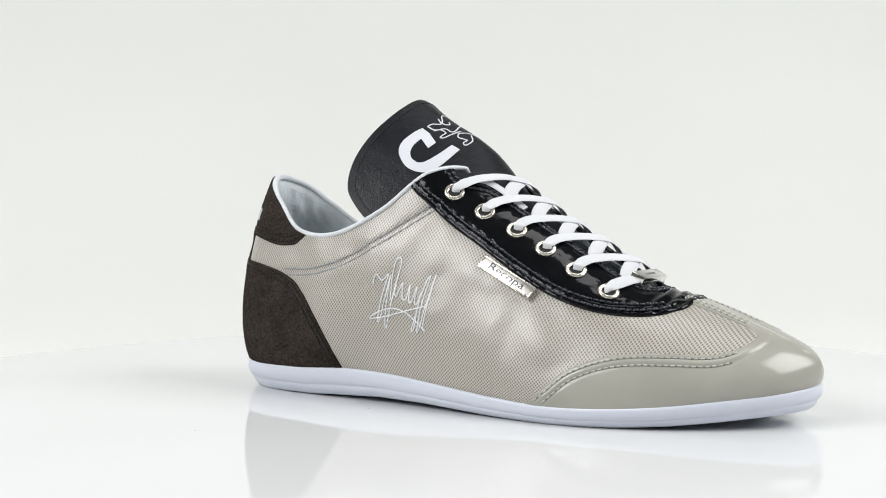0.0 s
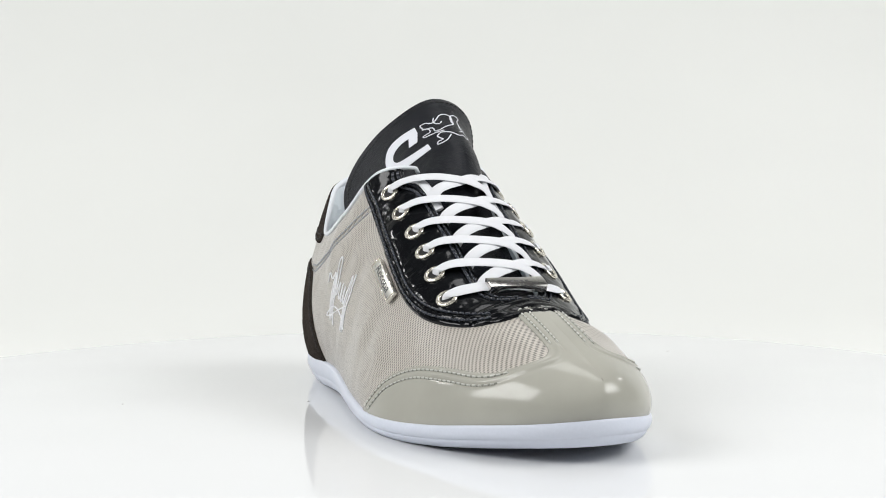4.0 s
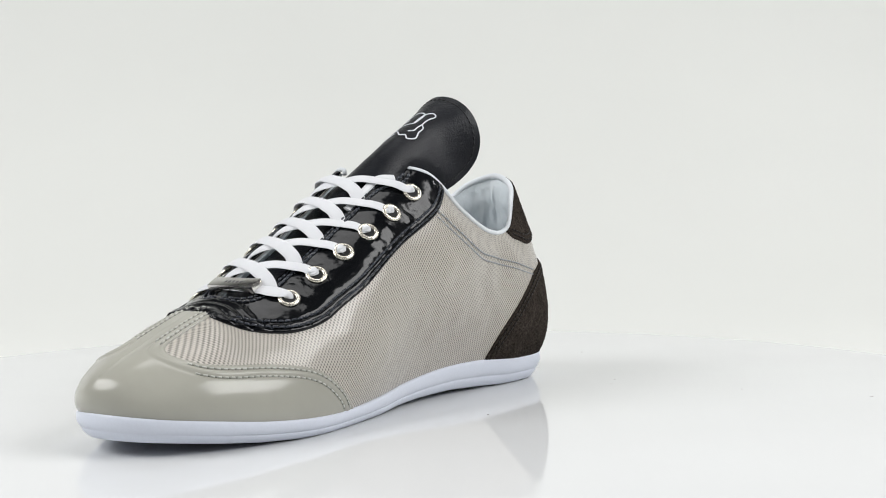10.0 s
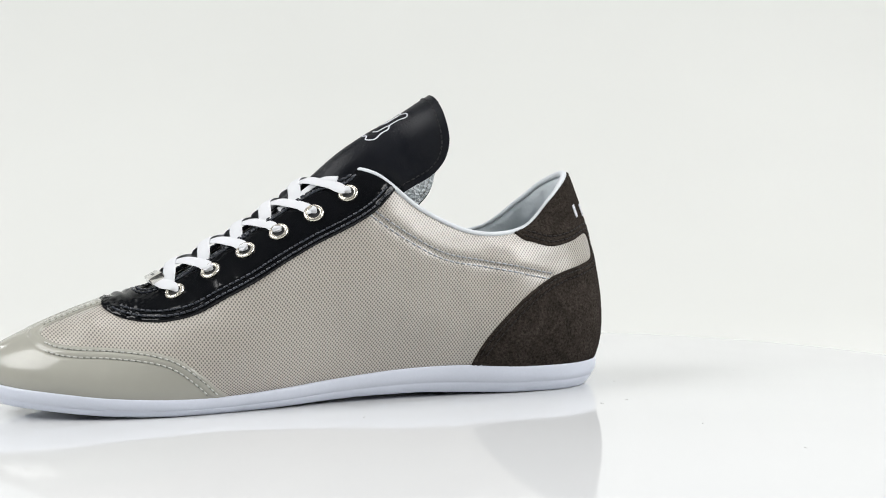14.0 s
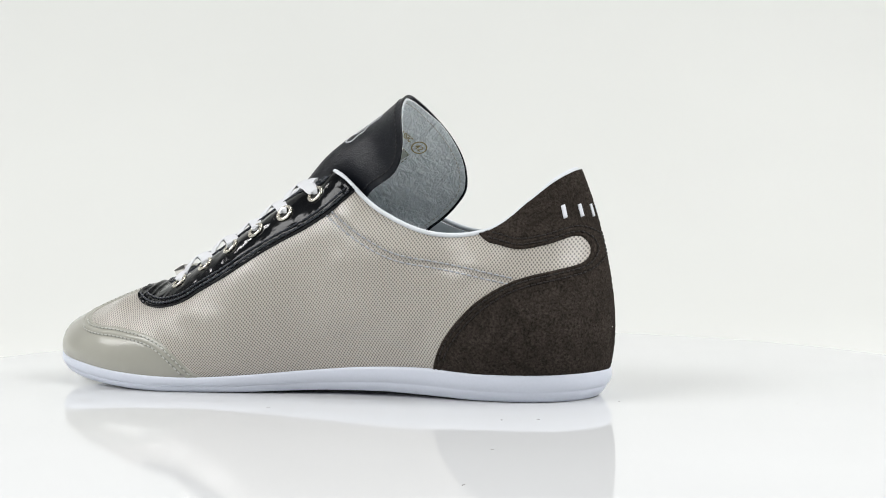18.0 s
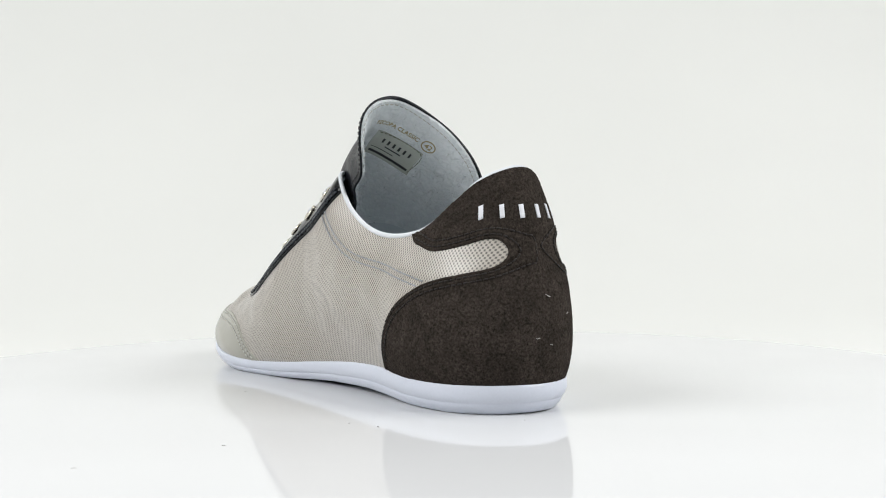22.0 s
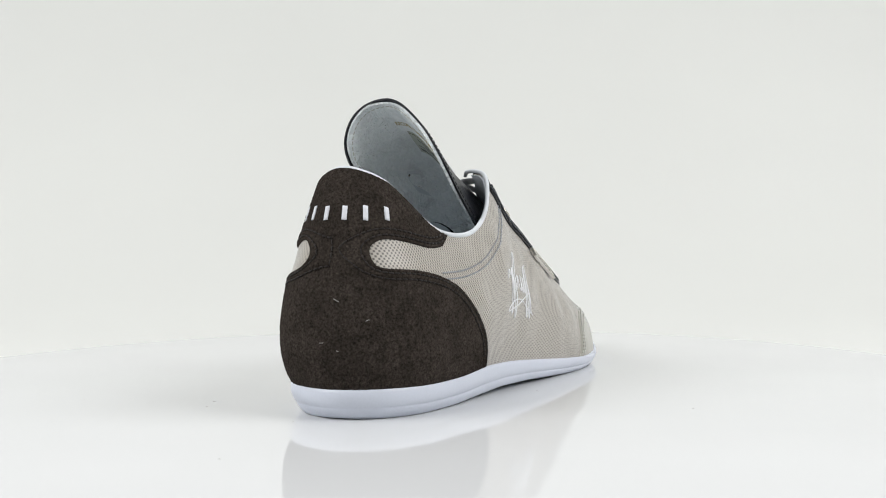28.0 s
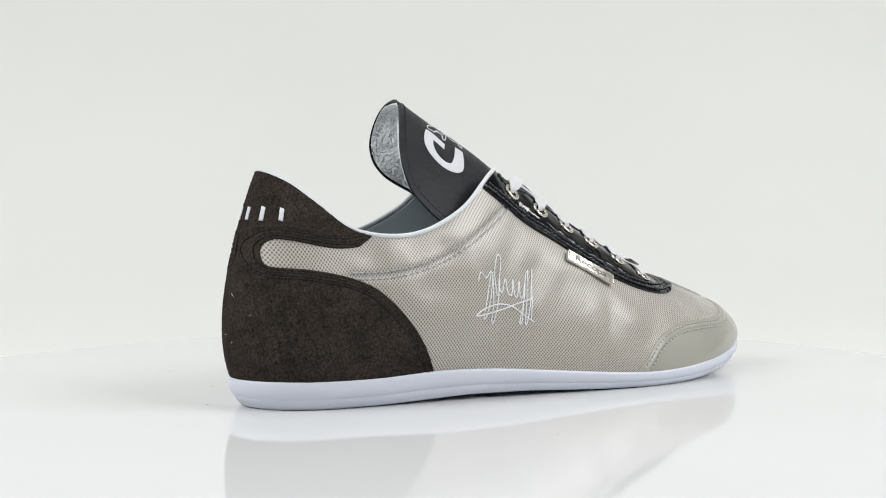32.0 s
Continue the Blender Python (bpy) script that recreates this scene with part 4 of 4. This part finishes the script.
LEAF_P, LEAF_N = tongue_lattice()


def leaf_at(a, w):
    """Places and normals on the softened sheet."""
    a, w = np.asarray(a, float), np.asarray(w, float)
    i = np.clip((a - LEAF_A[0]) / (LEAF_A[1] - LEAF_A[0]), 0, len(LEAF_A) - 1.001)
    k = np.clip((w - LEAF_W[0]) / (LEAF_W[1] - LEAF_W[0]), 0, len(LEAF_W) - 1.001)
    i0, k0 = i.astype(int), k.astype(int)
    f, g = (i - i0)[..., None], (k - k0)[..., None]
    mix = lambda t: (1 - f) * ((1 - g) * t[i0, k0] + g * t[i0, k0 + 1]) + f * ((1 - g) * t[i0 + 1, k0] + g * t[i0 + 1, k0 + 1])
    n = mix(LEAF_N)
    return mix(LEAF_P), n / np.linalg.norm(n, axis=-1, keepdims=True)


_lo, _hi = tongue_edges(TONGUE_A)
TONGUE_W = _lo[:, None] + (_hi - _lo)[:, None] * TONGUE_F
TONGUE_P, TONGUE_N = leaf_at(np.broadcast_to(TONGUE_A[:, None], TONGUE_W.shape), TONGUE_W)


def on_tongue(a, w, lift=0.0):
    """A place on the tongue, lift mm off its outer face."""
    p, n = leaf_at(a, w)
    return p + n * lift, n


def make_tongue():
    P, n = TONGUE_P, TONGUE_N
    idx = np.arange(P.shape[0] * P.shape[1]).reshape(P.shape[:2])
    faces = [tuple(q) for q in np.stack([idx[:-1, :-1], idx[:-1, 1:], idx[1:, 1:], idx[1:, :-1]], -1).reshape(-1, 4)]
    flat, nf = P.reshape(-1, 3), n.reshape(-1, 3)
    uv = np.stack([np.broadcast_to(TONGUE_A[:, None], TONGUE_W.shape).ravel(), TONGUE_W.ravel()], 1)
    v, f = thick(flat, faces, flat - nf * 1.0)
    leaf = part("tongue", mesh_of("tongue", v, f, M_LEATHER, np.vstack([uv, uv]), angle=60), sneaker, "black leather tongue folded down its middle")
    # the lining stops short of the black edge
    la = np.concatenate([np.linspace(-96, 40, 60), 40 + 23.5 * np.sin(np.linspace(0, math.pi / 2, 46)[1:])])
    lo, hi = tongue_edges(la)
    lo, hi = np.minimum(lo + 1.5, -0.1), np.maximum(hi - 1.5, 0.1)
    lw = lo[:, None] + (hi - lo)[:, None] * TONGUE_F
    lp, ln = leaf_at(np.broadcast_to(la[:, None], lw.shape), lw)
    lp, ln = lp.reshape(-1, 3), ln.reshape(-1, 3)
    inset = lp - ln * 1.0
    uv = np.stack([np.broadcast_to(la[:, None], lw.shape).ravel(), lw.ravel()], 1)
    v, f = thick(inset, faces, inset - ln * 1.22)
    lining = part("tongue_lining", mesh_of("tongue_lining", v, f, M_CRINKLE, np.vstack([uv, uv]), angle=60), sneaker, "crinkled white leather tongue lining")
    # stitches round the rim, on both faces
    edge = np.vstack([EDGE_LAT[EDGE_LAT[:, 0] > 18], EDGE_MED[EDGE_MED[:, 0] > 16][::-1]])
    d = np.gradient(edge, axis=0)
    d /= np.linalg.norm(d, axis=1, keepdims=True)
    rim = edge + np.stack([-d[:, 1], d[:, 0]], 1) * 3.4
    if rim[len(rim) // 2, 0] > edge[len(edge) // 2, 0]:
        rim = edge - np.stack([-d[:, 1], d[:, 0]], 1) * 3.4
    rim = smooth_line(rim[::3], False, 4)
    got = [on_tongue(a, w, 0.05) for a, w in rim]
    v, f = stitch_row(np.array([g[0] for g in got]), np.array([g[1] for g in got]), 1.6, 0.9, 0.3)
    part("stitching", mesh_of("stitching", v, f, M_THREAD_DARK), leaf, "black edge stitching")
    got = [on_tongue(a, w, -2.3) for a, w in rim]
    v, f = stitch_row(np.array([g[0] for g in got]), -np.array([g[1] for g in got]), 1.6, 0.9, 0.24)
    part("stitching", mesh_of("stitching", v, f, M_THREAD_GREY), lining, "grey edge stitching")
    return leaf, lining


tongue, tongue_lining = make_tongue()


def on_leaf(flat_pts, faces, lift, name, mat, parent, label, depth=0.25):
    """Lays flat artwork, given in (a, w), on the tongue."""
    got = [on_tongue(a, w, lift) for a, w in flat_pts]
    p, n = np.array([g[0] for g in got]), np.array([g[1] for g in got])
    v, f = thick(p, [tuple(q) for q in faces], p - n * depth * (1 if lift > -1 else -1))
    return part(name, mesh_of(name, v, f, mat, smooth=False), parent, label)


def ribbon(line, half):
    """A flat stroke of a given half width along a 2D line."""
    ln = np.asarray(line, float)
    d = np.gradient(ln, axis=0)
    d /= np.maximum(np.linalg.norm(d, axis=1, keepdims=True), 1e-9)
    nn = np.stack([-d[:, 1], d[:, 0]], 1) * (np.asarray(half)[:, None] if np.ndim(half) else half)
    n = len(ln)
    return np.vstack([ln + nn, ln - nn]), [(i, i + 1, i + 1 + n, i + n) for i in range(n - 1)]


EMBLEM = [(48.2, -15), (43.5, -15.2), (36.8, -17.8), (36.8, -22.5), (43.5, -20.2), (43.2, -24.8), (41.2, -29), (37.8, -31.5), (34.2, -31.8), (32, -30), (31, -25.8), (30.5, -20), (30.5, -14.2),
          (25.8, -13.8), (25, -21), (24.8, -28), (26, -32), (28.5, -34.8), (33, -36.5), (38.2, -36), (44.2, -33), (47.5, -29.2), (48.8, -24.5), (48.8, -18.8)]
CREST = [[(47.2, -12.6), (47, -10), (44.6, -7.4), (45.5, -5), (49, -1.6), (49.2, 1.6), (47.6, 3.6), (43.6, 3.2), (39.8, 2.4), (37.9, -2), (36.6, -5.8), (37.2, -8), (40.6, -8.2), (43.2, -12), (47.2, -12.6)],
         [(39.8, 2.4), (43.8, 2.4), (48.2, 4), (50, 7), (48.4, 9), (45, 7), (40.8, 6.5), (38.5, 8.2), (35, 8), (30.5, 9), (27.8, 6.2), (29.5, 4.2), (28.6, 1.5), (31, -1.2), (32.5, -3), (34.2, -6.2)],
         [(40.8, 6.5), (38, 5.8), (34.5, 5.5), (32.8, 3.5)],
         [(34.2, -6.2), (32.5, -8.5), (30, -7.8), (28, -7), (28, -9.5), (26, -9.8), (26.2, -5.5), (30, -2.2)],
         [(43.2, -12.8), (41.5, -10.2), (38.4, -10.2), (38.2, -12.5), (37.8, -14.2), (36.5, -13.2), (36, -10.5), (35.3, -6.5), (34.8, -4.2)],
         [(48, -5), (45.5, -6.2), (43, -5.8), (41.8, -4), (43.5, -2.5)]]


def tongue_art():
    # the large hooked emblem, cut into small facets so that it follows the leather
    bends = np.vstack([smooth_line(EMBLEM[4:13], False, 4), smooth_line(EMBLEM[13:] + EMBLEM[:1], False, 4), EMBLEM[1:4]])
    flat = [Vector((a, w, 0)) for a, w in bends]
    bm = bmesh.new()
    vs = [bm.verts.new(q) for q in flat]
    for tri in geometry.tessellate_polygon([flat]):
        bm.faces.new([vs[k] for k in tri])
    bmesh.ops.subdivide_edges(bm, edges=bm.edges[:], cuts=2, use_grid_fill=True)
    bm.verts.index_update()
    v, f = [(q.co.x, q.co.y) for q in bm.verts], [tuple(q.index for q in fc.verts) for fc in bm.faces]
    bm.free()
    on_leaf(v, f, 0.16, "emblem", M_PRINT, tongue, "large white hooked emblem")
    # the small outline figure beside it, as plain loops
    pieces = [ribbon(smooth_line(q, False, 5), 0.3) for q in CREST]
    v, f = join(pieces)
    on_leaf(v, f, 0.14, "crest", M_PRINT, tongue, "small white outline crest")


tongue_art()


def tongue_print():
    """Gold lettering, a ringed size and a cloth label inside the tongue."""
    a0, w0, w1 = 46.6, 3.0, -22.0
    tv, tf = lettering("RECOPA CLASSIC", 4.0, 0.07)
    tv[:, 0] *= (w0 - w1) / tv[:, 0].max()
    on_leaf([(a0 + 0.95 * q[1], w0 - q[0]) for q in tv], tf, -2.32, "lettering", M_GOLD_INK, tongue_lining, "small gold printed letters", 0.12)
    tv, tf = lettering("42", 4.2, 0.03)
    tv[:, 0] -= tv[:, 0].max() / 2
    on_leaf([(46.2 + q[1], -27.6 - q[0]) for q in tv], tf, -2.32, "lettering", M_GOLD_INK, tongue_lining, "gold printed size number", 0.12)
    loop = [(47.7 + 3.3 * math.cos(q), -27.6 + 3.5 * math.sin(q)) for q in np.linspace(0, 2 * math.pi, 40)]
    v, f = ribbon(loop, 0.28)
    on_leaf(v, f, -2.32, "ring_mark", M_GOLD_INK, tongue_lining, "thin gold printed ring", 0.12)

    def patch(a0, a1, w0, w1, lift, name, mat, parent, label):
        na, nw = 10, 10
        pts = [(a, w) for a in np.linspace(a0, a1, na + 1) for w in np.linspace(w0, w1, nw + 1)]
        fs = [(i * (nw + 1) + k, i * (nw + 1) + k + 1, (i + 1) * (nw + 1) + k + 1, (i + 1) * (nw + 1) + k) for i in range(na) for k in range(nw)]
        return on_leaf(pts, fs, lift, name, mat, parent, label, 0.3)

    cloth = patch(42.0, 23.5, -2.0, -28.0, -2.5, "cloth_label", M_LABEL, tongue_lining, "grey-green woven cloth label")
    for w in np.linspace(-8, -23, 6):
        patch(37.6, 34.4, w, w - 1.1, -2.62, "printed_mark", M_BLACK_INK, cloth, "black printed bar")
    patch(32.8, 32.1, -11, -20, -2.62, "printed_mark", M_BLACK_INK, cloth, "thin black printed line")
    patch(29.8, 29.4, -4, -17, -2.62, "printed_mark", M_BLACK_INK, cloth, "thin black printed line")
    patch(27.2, 25.6, -4, -26.5, -2.62, "printed_mark", M_BLACK_INK, cloth, "broad black printed band")
    border = smooth_line([(41.2, -2.8), (41.2, -27.2), (24.3, -27.2)], False, 12)
    got = [on_tongue(a, w, -2.85) for a, w in border]
    v, f = stitch_row(np.array([g[0] for g in got]), -np.array([g[1] for g in got]), 1.3, 0.9, 0.2)
    part("stitching", mesh_of("stitching", v, f, M_THREAD_OLIVE), cloth, "olive thread round the label")


tongue_print()
lace_rows()


def fibres():
    """Pale loose fibres caught on the heel."""
    for s0, z, ln, slope in ((0.25, 49, 1.0, -0.5), (-0.25, 32, 0.8, 0.1), (0.35, 29, 0.5, -0.2), (1.2, 41, 0.5, 0.8)):
        vs = np.linspace(0.02, 0.6, 200)
        v0 = float(vs[np.argmin(np.abs(upper(np.full(200, s0), vs)[:, 2] - z))])
        q = np.linspace(-1, 1, 9)
        s, v = s0 + 0.1 * ln * q, v0 + 0.012 * ln * slope * q + 0.001 * q * q
        p, n = upper(s, v), upper_normal(s, v)
        pv, f = tube(p + n * 1.3, 0.08, 5, up=n)
        part("fibre", mesh_of("fibre", pv, f, M_FIBRE), counter, "loose pale fibre")


fibres()


# ---------------------------------------------------------------- what moves
def motions():
    at, turn = [q[0] for q in TURN], [q[1] for q in TURN]
    rows = [(float(t), pose(0, 0, 0, 0, 0, float(np.interp(t, at, turn)))) for t in range(33)]
    walk(sneaker, rows)
    walk(table, rows)


motions()
